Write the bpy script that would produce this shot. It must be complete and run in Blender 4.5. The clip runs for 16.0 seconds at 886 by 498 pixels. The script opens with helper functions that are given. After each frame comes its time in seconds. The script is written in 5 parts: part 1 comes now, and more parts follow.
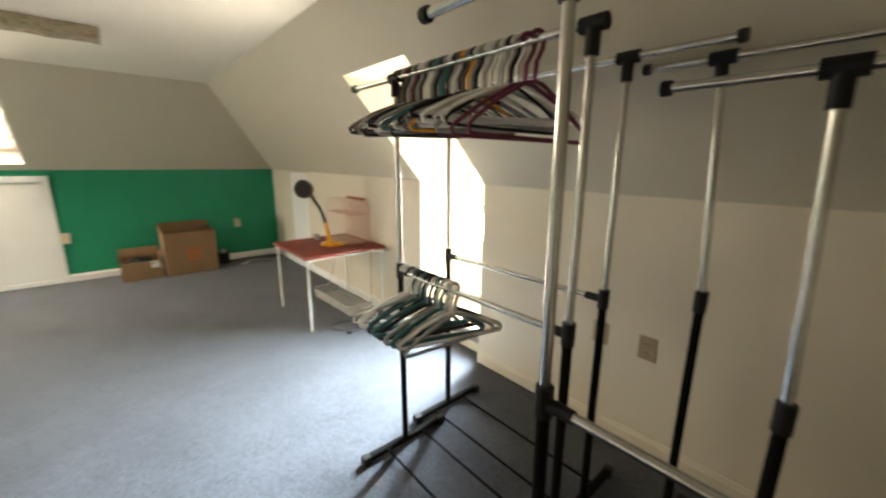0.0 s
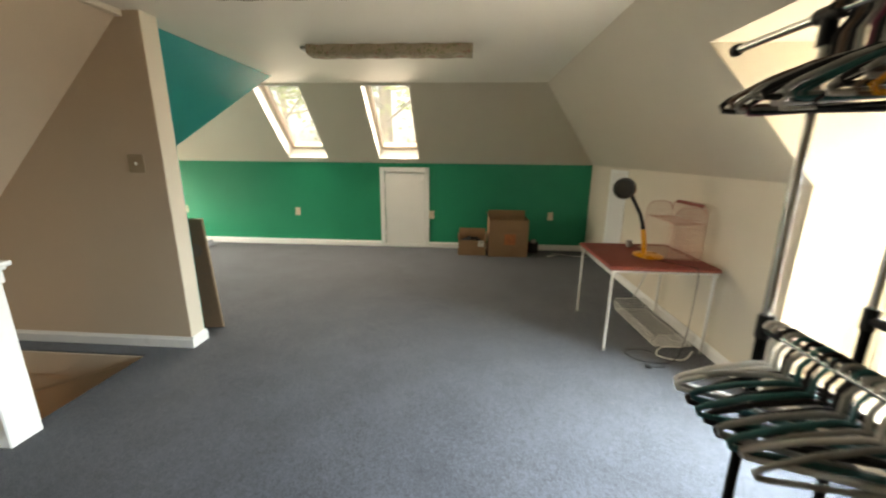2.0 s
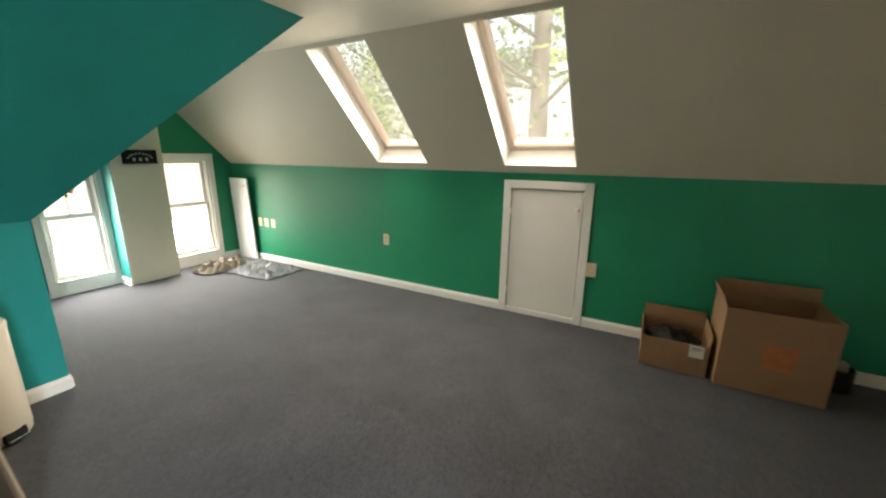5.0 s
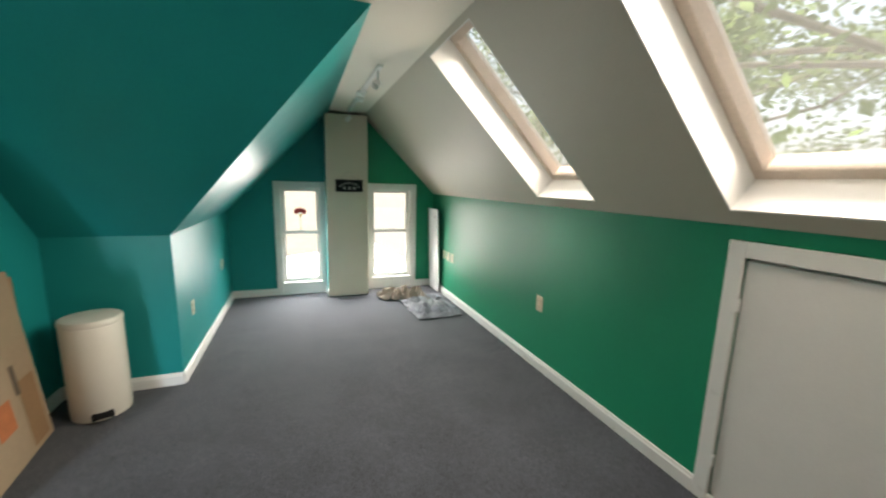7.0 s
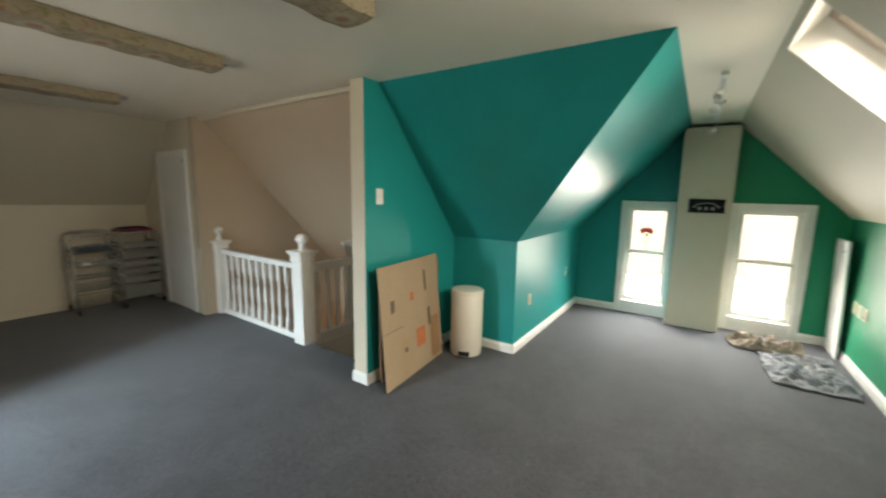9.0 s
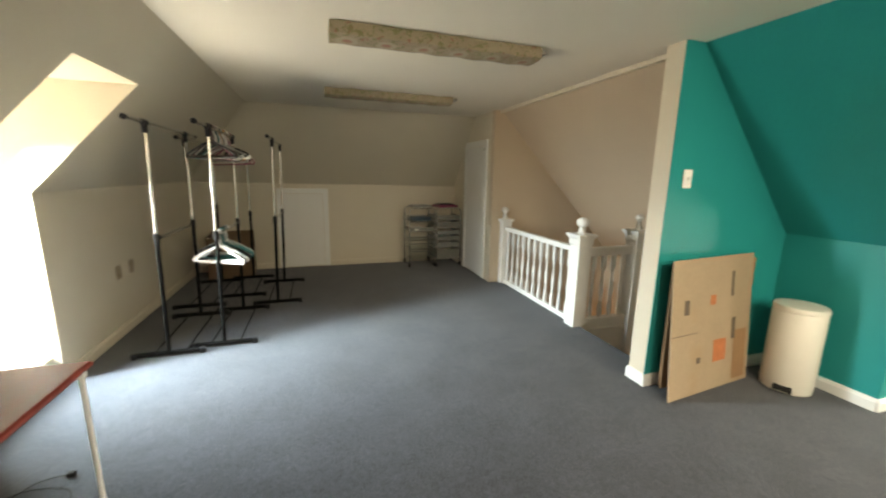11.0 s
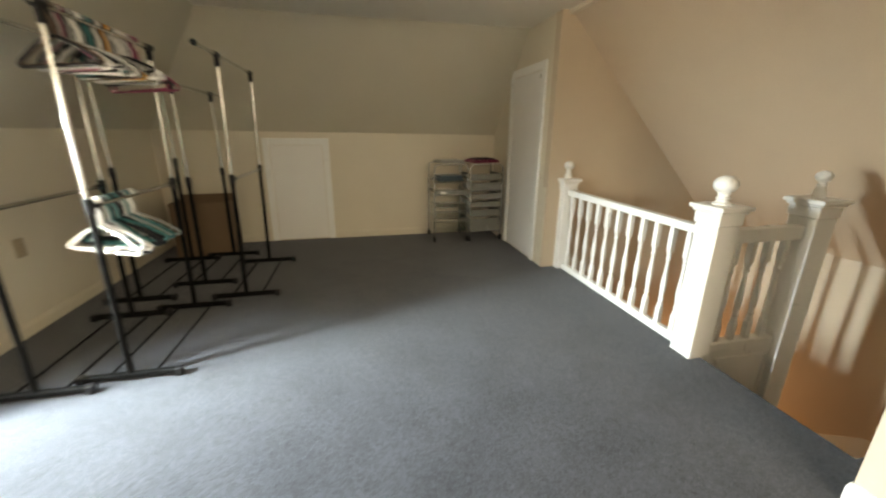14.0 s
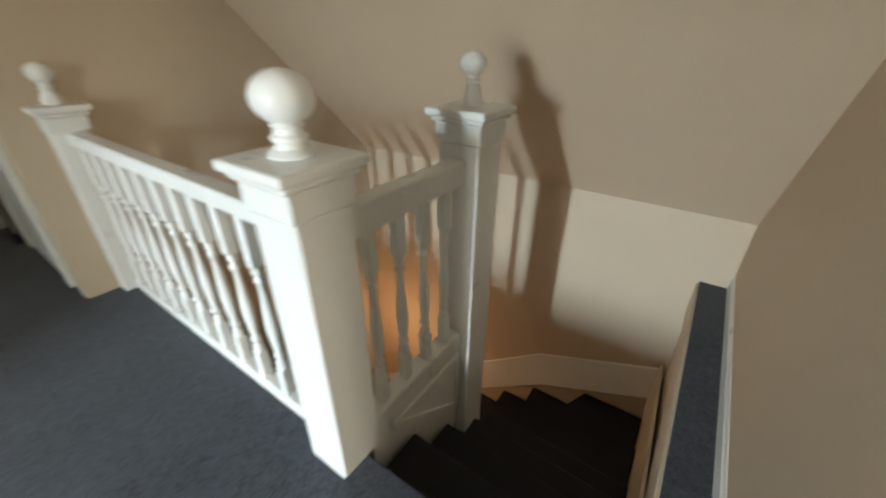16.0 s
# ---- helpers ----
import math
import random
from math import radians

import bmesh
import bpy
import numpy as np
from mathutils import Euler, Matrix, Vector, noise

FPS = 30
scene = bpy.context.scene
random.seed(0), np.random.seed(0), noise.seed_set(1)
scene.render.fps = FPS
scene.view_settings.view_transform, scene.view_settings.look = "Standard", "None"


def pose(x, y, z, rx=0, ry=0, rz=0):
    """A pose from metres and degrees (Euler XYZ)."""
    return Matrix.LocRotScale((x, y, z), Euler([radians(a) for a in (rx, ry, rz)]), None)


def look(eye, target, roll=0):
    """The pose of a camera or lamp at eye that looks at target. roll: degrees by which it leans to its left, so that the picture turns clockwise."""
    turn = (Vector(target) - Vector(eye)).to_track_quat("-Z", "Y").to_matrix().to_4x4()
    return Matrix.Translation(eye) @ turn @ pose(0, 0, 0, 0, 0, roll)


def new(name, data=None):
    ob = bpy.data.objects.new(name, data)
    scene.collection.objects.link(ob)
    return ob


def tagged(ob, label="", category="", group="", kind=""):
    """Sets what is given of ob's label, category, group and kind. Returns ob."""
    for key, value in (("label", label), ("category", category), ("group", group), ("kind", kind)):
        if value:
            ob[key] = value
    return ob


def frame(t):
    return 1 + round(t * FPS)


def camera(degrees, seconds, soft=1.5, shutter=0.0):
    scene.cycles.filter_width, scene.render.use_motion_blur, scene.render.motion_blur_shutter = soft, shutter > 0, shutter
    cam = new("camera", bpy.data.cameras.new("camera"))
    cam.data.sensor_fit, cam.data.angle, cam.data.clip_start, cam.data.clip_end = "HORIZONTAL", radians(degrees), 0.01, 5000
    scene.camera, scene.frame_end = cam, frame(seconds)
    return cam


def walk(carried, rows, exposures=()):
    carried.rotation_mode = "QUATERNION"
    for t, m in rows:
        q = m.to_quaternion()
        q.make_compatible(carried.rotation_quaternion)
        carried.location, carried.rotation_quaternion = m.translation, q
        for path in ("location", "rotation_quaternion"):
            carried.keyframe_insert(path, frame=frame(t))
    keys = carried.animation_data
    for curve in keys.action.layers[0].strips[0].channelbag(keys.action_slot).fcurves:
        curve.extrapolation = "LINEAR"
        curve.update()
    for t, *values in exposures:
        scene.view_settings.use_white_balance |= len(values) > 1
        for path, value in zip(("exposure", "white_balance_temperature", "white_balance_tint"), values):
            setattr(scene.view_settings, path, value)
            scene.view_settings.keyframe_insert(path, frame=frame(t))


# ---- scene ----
cam = camera(99.0, 16.0, soft=2.1, shutter=0.4)
PATH = [
    (0, (0.48, 0.353, 1.461), (1.758, 1.824, 1.01), 0.6),
    (0.5, (0.532, 0.356, 1.485), (1.369, 2.116, 1.032), 0.5),
    (1, (0.56, 0.392, 1.484), (1.044, 2.28, 1.036), 0.8),
    (1.5, (0.552, 0.459, 1.472), (0.72, 2.401, 1.021), 0.8),
    (2, (0.561, 0.669, 1.449), (0.431, 2.605, 0.966), 0.6),
    (2.5, (0.558, 1.036, 1.447), (0.209, 2.915, 0.856), 0.5),
    (3, (0.565, 1.454, 1.471), (0.114, 3.286, 0.807), 0.5),
    (3.2, (0.567, 1.627, 1.477), (0.076, 3.449, 0.814), 0.6),
    (5.5, (0.312, 3.726, 1.468), (-0.821, 5.319, 1.044), 0.9),
    (6, (0.3, 4.193, 1.478), (-1.088, 5.576, 1.078), 1.1),
    (6.5, (0.263, 4.552, 1.464), (-1.391, 5.612, 1.091), 1.2),
    (7, (0.262, 4.819, 1.462), (-1.583, 5.512, 1.124), 1.5),
    (7.5, (0.32, 5.027, 1.478), (-1.647, 5.184, 1.146), 1.0),
    (8, (0.418, 5.179, 1.497), (-1.54, 4.917, 1.185), 1.1),
    (8.5, (0.461, 5.308, 1.506), (-1.387, 4.605, 1.206), 1.1),
    (9, (0.479, 5.341, 1.51), (-1.16, 4.233, 1.214), 1.0),
    (9.5, (0.534, 5.336, 1.508), (-0.845, 3.919, 1.211), 0.8),
    (10, (0.57, 5.297, 1.482), (-0.553, 3.669, 1.182), 0.6),
    (10.2, (0.584, 5.273, 1.48), (-0.441, 3.584, 1.168), 0.8),
    (12.5, (0.736, 4.945, 1.4), (0.604, 3.013, 0.9), 0.0),
    (13, (0.622, 4.627, 1.368), (0.487, 2.707, 0.824), 0.0),
    (13.2, (0.565, 4.48, 1.361), (0.403, 2.566, 0.804), -0.1),
    (13.5, (0.459, 4.261, 1.356), (0.241, 2.357, 0.786), -0.0),
    (14, (0.204, 3.879, 1.306), (-0.212, 2.014, 0.715), 0.4),
    (14.5, (-0.089, 3.541, 1.258), (-0.795, 1.784, 0.614), 0.2),
    (15, (-0.47, 3.266, 1.202), (-1.452, 1.682, 0.475), 0.6),
    (15.3, (-0.72, 3.112, 1.198), (-1.859, 1.677, 0.395), 0.1),
    (15.5, (-0.883, 3.022, 1.202), (-2.133, 1.709, 0.358), 0.2),
    (16, (-1.312, 2.858, 1.134), (-2.751, 1.859, 0.17), 0.4),
]
EXPOSURES = [(0, 2.2, 8200, 12), (1.5, 1.55, 8400, 12), (3, 1.62, 8700, 13), (5.5, 1.2, 7700, 13), (7, 1.0, 7200, 12), (8.5, 1.02, 7500, 9), (10, 1.7, 8200, 9), (12.5, 1.7, 8900, 10), (13.5, 1.82, 9200, 11), (14.5, 2.2, 8700, 11), (16, 1.72, 7700, 8)]
walk(cam, [(t, look(eye, target, roll)) for t, eye, target, roll in PATH], EXPOSURES)

# ---- world and light ----
world = bpy.data.worlds.new("sky")
scene.world = world
world.use_nodes = True
wn = world.node_tree
sky = wn.nodes.new("ShaderNodeTexSky")
sky.sky_type = "NISHITA"
sky.sun_disc = False
sky.sun_elevation, sky.sun_rotation = radians(52), radians(185)
sky.dust_density = 7.0
veil = wn.nodes.new("ShaderNodeMix")              # bright thin cloud over the sky
veil.data_type, veil.blend_type = "RGBA", "ADD"
veil.inputs["Factor"].default_value = 1.0
wn.links.new(sky.outputs[0], veil.inputs[6])
veil.inputs[7].default_value = (1.9, 2.0, 2.1, 1)
wn.links.new(veil.outputs[2], wn.nodes["Background"].inputs[0])
wn.nodes["Background"].inputs[1].default_value = 0.15

sun_data = bpy.data.lights.new("sun", "SUN")
sun_data.energy, sun_data.angle, sun_data.color = 4.0, radians(2), (1.0, 0.95, 0.88)
sun = new("sun", sun_data)
sun.matrix_world = look((3, -30, 38), (0, 3, 0))


def window_light(name, place, target, w, h, power, color=(1, 1, 1)):
    """Sky light entering through an opening."""
    d = bpy.data.lights.new(name, "AREA")
    d.shape, d.size, d.size_y, d.energy, d.color = "RECTANGLE", w, h, power, color
    ob = new(name, d)
    ob.matrix_world = look(place, target)
    return ob


# ---- the plan ----
YN, YS, XE, XW = 6.58, -1.0, 2.385, -4.87      # inner faces of the outer walls
KN, KE, KS = 1.32, 1.31, 1.27                  # knee heights
ZC = 2.30                                      # flat ceiling
CN, CE, CS = 5.60, 1.46, -0.10                 # where the slopes meet the ceiling
XD = -1.56                                     # wall of the closet door
NX, NY, NK = -2.739, 3.985, 1.075              # corner of the nook's low walls
AX, AY = -1.714, 5.165                         # apex of the hip over the nook
P0, P1, PX = 3.16, 3.30, -1.51                 # partition by the stairs
WX, WK = -3.52, 0.37                           # low wall behind the stairs
D0, D1, DX, DZ = 2.127, 2.835, 1.733, 2.01     # dormer
DO = 3.02                                      # outer face of the dormer
SKY = [(-2.234, -1.610), (-0.826, -0.201)]     # skylights, along x

dormer_light = window_light("dormer_daylight", (DO - 0.27, 2.265, 1.15), (1.12, 2.12, 0.0), 0.10, 1.1, 41, (0.58, 0.78, 1.0))
window_light("dormer_ground_light", (DO - 0.06, 2.48, 0.72), (0.4, 2.25, 2.0), 0.56, 1.0, 8.0, (0.97, 0.98, 1.0)).data.spread = radians(135)
dormer_light.data.spread = radians(90)
for wy, level, steep in ((4.81, 7.0, 8.5), (5.97, 6.0, 8.5)):
    window_light("window_daylight", (XW - 0.03, wy, 0.70), (-2.4, wy * 0.8 + 1.0, 0.35), 0.42, 1.0, level, (0.97, 0.97, 1.0)).data.spread = radians(135)
    window_light("window_skylight", (XW - 0.05, wy, 0.80), (-3.75, wy * 0.9 + 0.5, -0.7), 0.42, 1.1, steep, (0.93, 0.96, 1.0)).data.spread = radians(115)
for a, b in SKY:
    window_light("skylight_daylight", ((a + b) / 2, 6.07 + 0.112, 1.825 + 0.112), ((a + b) / 2, 6.07 - 0.9, 1.825 - 0.9), 0.54, 1.0, 11.0, (1.0, 0.94, 0.86)).data.spread = radians(145)
stair_data = bpy.data.lights.new("downstairs_lamp", "POINT")
stair_data.energy, stair_data.color, stair_data.shadow_soft_size = 2.5, (1.0, 0.64, 0.41), 0.12
stair_lamp = new("downstairs_lamp", stair_data)
stair_lamp.location = (-2.95, 0.95, -1.25)


# ---- materials ----
def material(name, color, rough=0.6, metal=0.0, vary=0.08, scale=6.0, fine=120.0, bump=0.15, depth=0.001, spread=0.0, stain=None, stain_at=0.62, spec=None):
    """Paint, cloth or metal with broad and fine variation and a fine relief."""
    m = bpy.data.materials.new(name)
    m.use_nodes = True
    n, l = m.node_tree.nodes, m.node_tree.links
    p = n["Principled BSDF"]
    co = n.new("ShaderNodeTexCoord")
    broad, small = n.new("ShaderNodeTexNoise"), n.new("ShaderNodeTexNoise")
    broad.inputs["Scale"].default_value, broad.inputs["Detail"].default_value = scale, 5
    small.inputs["Scale"].default_value, small.inputs["Detail"].default_value = fine, 3
    mix = n.new("ShaderNodeMath")
    mix.operation = "ADD"
    for t, noise_node in enumerate((broad, small)):
        l.new(co.outputs["Object"], noise_node.inputs["Vector"])
        l.new(noise_node.outputs["Fac"], mix.inputs[t])
    ramp = n.new("ShaderNodeMapRange")
    ramp.inputs["From Min"].default_value, ramp.inputs["From Max"].default_value = 0.6, 1.4
    ramp.inputs["To Min"].default_value, ramp.inputs["To Max"].default_value = 1 - vary, 1 + vary
    l.new(mix.outputs[0], ramp.inputs["Value"])
    hsv = n.new("ShaderNodeHueSaturation")
    hsv.inputs["Color"].default_value = (*color, 1)
    l.new(ramp.outputs[0], hsv.inputs["Value"])
    out = hsv.outputs[0]
    if spread:
        info = n.new("ShaderNodeObjectInfo")
        sp = n.new("ShaderNodeMapRange")
        sp.inputs["To Min"].default_value, sp.inputs["To Max"].default_value = 1 - spread, 1 + spread
        l.new(info.outputs["Random"], sp.inputs["Value"])
        h2 = n.new("ShaderNodeHueSaturation")
        l.new(out, h2.inputs["Color"])
        l.new(sp.outputs[0], h2.inputs["Value"])
        out = h2.outputs[0]
    if stain:
        sn = n.new("ShaderNodeTexNoise")
        sn.inputs["Scale"].default_value, sn.inputs["Detail"].default_value = scale * 0.35, 6
        l.new(co.outputs["Object"], sn.inputs["Vector"])
        sr = n.new("ShaderNodeMapRange")
        sr.inputs["From Min"].default_value, sr.inputs["From Max"].default_value = stain_at - 0.08, stain_at + 0.12
        l.new(sn.outputs["Fac"], sr.inputs["Value"])
        mx = n.new("ShaderNodeMix")
        mx.data_type = "RGBA"
        l.new(sr.outputs[0], mx.inputs["Factor"])
        l.new(out, mx.inputs[6])
        mx.inputs[7].default_value = (*stain, 1)
        out = mx.outputs[2]
    l.new(out, p.inputs["Base Color"])
    rr = n.new("ShaderNodeMapRange")
    rr.inputs["To Min"].default_value, rr.inputs["To Max"].default_value = max(0.02, rough - 0.08), min(1, rough + 0.08)
    l.new(broad.outputs["Fac"], rr.inputs["Value"])
    l.new(rr.outputs[0], p.inputs["Roughness"])
    p.inputs["Metallic"].default_value = metal
    if spec is not None:
        p.inputs["Specular IOR Level"].default_value = spec
    if bump:
        b = n.new("ShaderNodeBump")
        b.inputs["Strength"].default_value, b.inputs["Distance"].default_value = bump, depth
        l.new(mix.outputs[0], b.inputs["Height"])
        l.new(b.outputs[0], p.inputs["Normal"])
    return m


def carpet_material():
    """Low grey loop pile with speckle, traffic wear and pale lint."""
    m = material("carpet", (0.057, 0.062, 0.074), 0.95, vary=0.28, scale=3.0, fine=260, bump=0.7, depth=0.004, spec=0.1)
    n, l = m.node_tree.nodes, m.node_tree.links
    p = n["Principled BSDF"]
    base = p.inputs["Base Color"].links[0].from_socket
    co = n.new("ShaderNodeTexCoord")
    v = n.new("ShaderNodeTexVoronoi")
    v.inputs["Scale"].default_value = 150
    l.new(co.outputs["Object"], v.inputs["Vector"])
    speck = n.new("ShaderNodeMapRange")
    speck.inputs["To Min"].default_value, speck.inputs["To Max"].default_value = 0.72, 1.3
    l.new(v.outputs["Color"], speck.inputs["Value"])
    mul = n.new("ShaderNodeMix")
    mul.data_type, mul.blend_type = "RGBA", "MULTIPLY"
    mul.inputs["Factor"].default_value = 1
    l.new(base, mul.inputs[6])
    l.new(speck.outputs[0], mul.inputs[7])
    tuft = n.new("ShaderNodeTexVoronoi")
    tuft.inputs["Scale"].default_value = 62
    l.new(co.outputs["Object"], tuft.inputs["Vector"])
    tuft_range = n.new("ShaderNodeMapRange")
    tuft_range.inputs["To Min"].default_value, tuft_range.inputs["To Max"].default_value = 0.86, 1.16
    l.new(tuft.outputs["Color"], tuft_range.inputs["Value"])
    mottle = n.new("ShaderNodeMix")
    mottle.data_type, mottle.blend_type = "RGBA", "MULTIPLY"
    mottle.inputs["Factor"].default_value = 1
    l.new(mul.outputs[2], mottle.inputs[6])
    l.new(tuft_range.outputs[0], mottle.inputs[7])
    lint = n.new("ShaderNodeTexNoise")
    lint.inputs["Scale"].default_value, lint.inputs["Detail"].default_value = 14, 8
    l.new(co.outputs["Object"], lint.inputs["Vector"])
    lr = n.new("ShaderNodeMapRange")
    lr.inputs["From Min"].default_value, lr.inputs["From Max"].default_value = 0.73, 0.80
    l.new(lint.outputs["Fac"], lr.inputs["Value"])
    mx = n.new("ShaderNodeMix")
    mx.data_type = "RGBA"
    l.new(lr.outputs[0], mx.inputs["Factor"])
    l.new(mottle.outputs[2], mx.inputs[6])
    mx.inputs[7].default_value = (0.20, 0.195, 0.19, 1)
    l.new(mx.outputs[2], p.inputs["Base Color"])
    p.inputs["Sheen Weight"].default_value, p.inputs["Sheen Roughness"].default_value = 0.22, 0.4
    return m


def glass_material(name, rough=0.02):
    m = bpy.data.materials.new(name)
    m.use_nodes = True
    p = m.node_tree.nodes["Principled BSDF"]
    p.inputs["Transmission Weight"].default_value, p.inputs["Roughness"].default_value, p.inputs["IOR"].default_value = 1, rough, 1.02
    p.inputs["Base Color"].default_value = (0.97, 0.99, 0.98, 1)
    return m


def hazy_glass(name, haze):
    """Glass with a pale film that puts the hazy glare of the sky into the pane."""
    m = glass_material(name)
    n, l = m.node_tree.nodes, m.node_tree.links
    film, mx = n.new("ShaderNodeBsdfTranslucent"), n.new("ShaderNodeMixShader")
    film.inputs["Color"].default_value = (0.9, 0.9, 0.86, 1)
    noise, rg, co = n.new("ShaderNodeTexNoise"), n.new("ShaderNodeMapRange"), n.new("ShaderNodeTexCoord")
    noise.inputs["Scale"].default_value, noise.inputs["Detail"].default_value = 5, 6
    l.new(co.outputs["Object"], noise.inputs["Vector"])
    l.new(noise.outputs["Fac"], rg.inputs["Value"])
    rg.inputs["To Min"].default_value, rg.inputs["To Max"].default_value = haze * 0.5, haze * 1.5
    l.new(rg.outputs[0], mx.inputs[0])
    l.new(n["Principled BSDF"].outputs[0], mx.inputs[1])
    l.new(film.outputs[0], mx.inputs[2])
    l.new(mx.outputs[0], n["Material Output"].inputs["Surface"])
    return m


M = {
    "cream": material("cream_wall_paint", (0.64, 0.575, 0.46), 0.55, vary=0.03, scale=3, bump=0.2, depth=0.0015),
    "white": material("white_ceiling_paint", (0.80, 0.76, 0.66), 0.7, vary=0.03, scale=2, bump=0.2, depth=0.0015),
    # slopes take a darker off-white than the flat ceiling
    "slope": material("off_white_slope_tone", (0.57, 0.52, 0.415), 0.58, vary=0.035, scale=2.5, bump=0.22, depth=0.002),
    "green": material("green_wall_paint", (0.004, 0.25, 0.13), 0.40, spec=0.25, vary=0.06, scale=3, bump=0.15, depth=0.0015),
    "teal": material("teal_wall_paint", (0.004, 0.265, 0.255), 0.36, spec=0.2, vary=0.05, scale=3, bump=0.18, depth=0.0015),
    "trim": material("white_gloss_trim", (0.80, 0.80, 0.77), 0.3, vary=0.03, scale=8, bump=0.08),
    "door": material("white_door_paint", (0.78, 0.77, 0.74), 0.38, vary=0.03, scale=5, bump=0.1),
    "peach": material("peach_stair_paint", (0.55, 0.445, 0.33), 0.55, vary=0.03, scale=3, bump=0.2, depth=0.0015),
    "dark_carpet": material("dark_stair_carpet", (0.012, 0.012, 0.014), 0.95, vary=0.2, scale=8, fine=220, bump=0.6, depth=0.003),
    "carpet": carpet_material(),
    "glass": glass_material("window_glass"),
    "hazy_glass": hazy_glass("hazy_skylight_glass", 0.16),
}


# ---- mesh helpers ----
def part(name, bm, mat, parent=None, label="", smooth=False):
    """Links a bmesh as one mesh object, under a thing or a part where one is given."""
    bmesh.ops.recalc_face_normals(bm, faces=bm.faces)
    me = bpy.data.meshes.new(name)
    bm.to_mesh(me)
    bm.free()
    me.materials.append(M[mat] if isinstance(mat, str) else mat)
    if smooth:
        me.shade_smooth()
        me.set_sharp_from_angle(angle=radians(40))
    ob = new(name, me)
    if parent:
        ob.parent = parent
    if label:
        tagged(ob, label)
    return ob


def thing(name, label, category, group="", kind="", place=None):
    ob = new(name)
    ob.empty_display_size = 0.1
    if place is not None:
        ob.matrix_world = place
    return tagged(ob, label, category, group, kind)


def box(bm, lo, hi, bevel=0.0, segs=1, m=None):
    made = bmesh.ops.create_cube(bm, size=1)["verts"]
    for v in made:
        v.co = [lo[i] + (hi[i] - lo[i]) * (v.co[i] + 0.5) for i in range(3)]
    if bevel:
        edges = list({e for v in made for e in v.link_edges})
        r = bmesh.ops.bevel(bm, geom=edges, offset=bevel, segments=segs, affect="EDGES", profile=0.5)
        made = list({v for f in r["faces"] for v in f.verts} | {v for v in made if v.is_valid})
    if m is not None:
        bmesh.ops.transform(bm, matrix=m, verts=made)
    return bm


def boxed(lo, hi, bevel=0.0, segs=1, m=None):
    return box(bmesh.new(), lo, hi, bevel, segs, m)


def rod(bm, a, b, r, segs=12, r2=None):
    a, b = Vector(a), Vector(b)
    m = Matrix.Translation((a + b) / 2) @ (b - a).to_track_quat("Z", "Y").to_matrix().to_4x4()
    bmesh.ops.create_cone(bm, cap_ends=True, segments=segs, radius1=r, radius2=r if r2 is None else r2, depth=(b - a).length, matrix=m)
    return bm


def lathe(bm, at, profile, segs=20):
    """A turned shape from (radius, height) pairs."""
    rings = []
    for r, z in profile:
        rings.append([bm.verts.new((at[0] + max(r, 1e-4) * math.cos(2 * math.pi * k / segs), at[1] + max(r, 1e-4) * math.sin(2 * math.pi * k / segs), at[2] + z)) for k in range(segs)])
    for a, b in zip(rings, rings[1:]):
        for k in range(segs):
            bm.faces.new((a[k], a[(k + 1) % segs], b[(k + 1) % segs], b[k]))
    bm.faces.new(list(reversed(rings[0])))
    bm.faces.new(rings[-1])
    return bm


def sweep(bm, pts, r, segs=8, closed=False):
    """A round bar bent along the points."""
    pts = [Vector(p) for p in pts]
    n, rings, up = len(pts), [], None
    for i, p in enumerate(pts):
        a = pts[i - 1] if (i or closed) else p
        b = pts[(i + 1) % n] if (i < n - 1 or closed) else p
        d = (b - a).normalized()
        if up is None:
            up = d.orthogonal().normalized()
        up = (up - d * up.dot(d)).normalized()
        side = d.cross(up)
        rings.append([bm.verts.new(p + r * (math.cos(2 * math.pi * k / segs) * up + math.sin(2 * math.pi * k / segs) * side)) for k in range(segs)])
    for i in range(n if closed else n - 1):
        a, b = rings[i], rings[(i + 1) % n]
        for k in range(segs):
            bm.faces.new((a[k], a[(k + 1) % segs], b[(k + 1) % segs], b[k]))
    if not closed:
        bm.faces.new(list(reversed(rings[0])))
        bm.faces.new(rings[-1])
    return bm


def slab(outer, holes=(), by=(0, 0, 0.1)):
    """A plate from an outline with holes, thickened by a vector."""
    bm = bmesh.new()
    edges = []
    for loop in (outer, *holes):
        vs = [bm.verts.new(p) for p in loop]
        edges += [bm.edges.new((vs[i], vs[(i + 1) % len(vs)])) for i in range(len(vs))]
    a, b = Vector(outer[0]), Vector(outer[1])
    nrm = (b - a).cross(Vector(outer[2]) - b).normalized()
    if holes:
        bmesh.ops.triangle_fill(bm, edges=edges, use_beauty=True, use_dissolve=False, normal=nrm)
    else:
        bm.faces.new(bm.verts[:])
    ext = bmesh.ops.extrude_face_region(bm, geom=bm.faces[:])
    bmesh.ops.translate(bm, vec=Vector(by), verts=[g for g in ext["geom"] if isinstance(g, bmesh.types.BMVert)])
    return bm


def structure(name, bm, mat, label, category, smooth=False):
    return tagged(part(name, bm, mat, smooth=smooth), label, category, kind="structure")


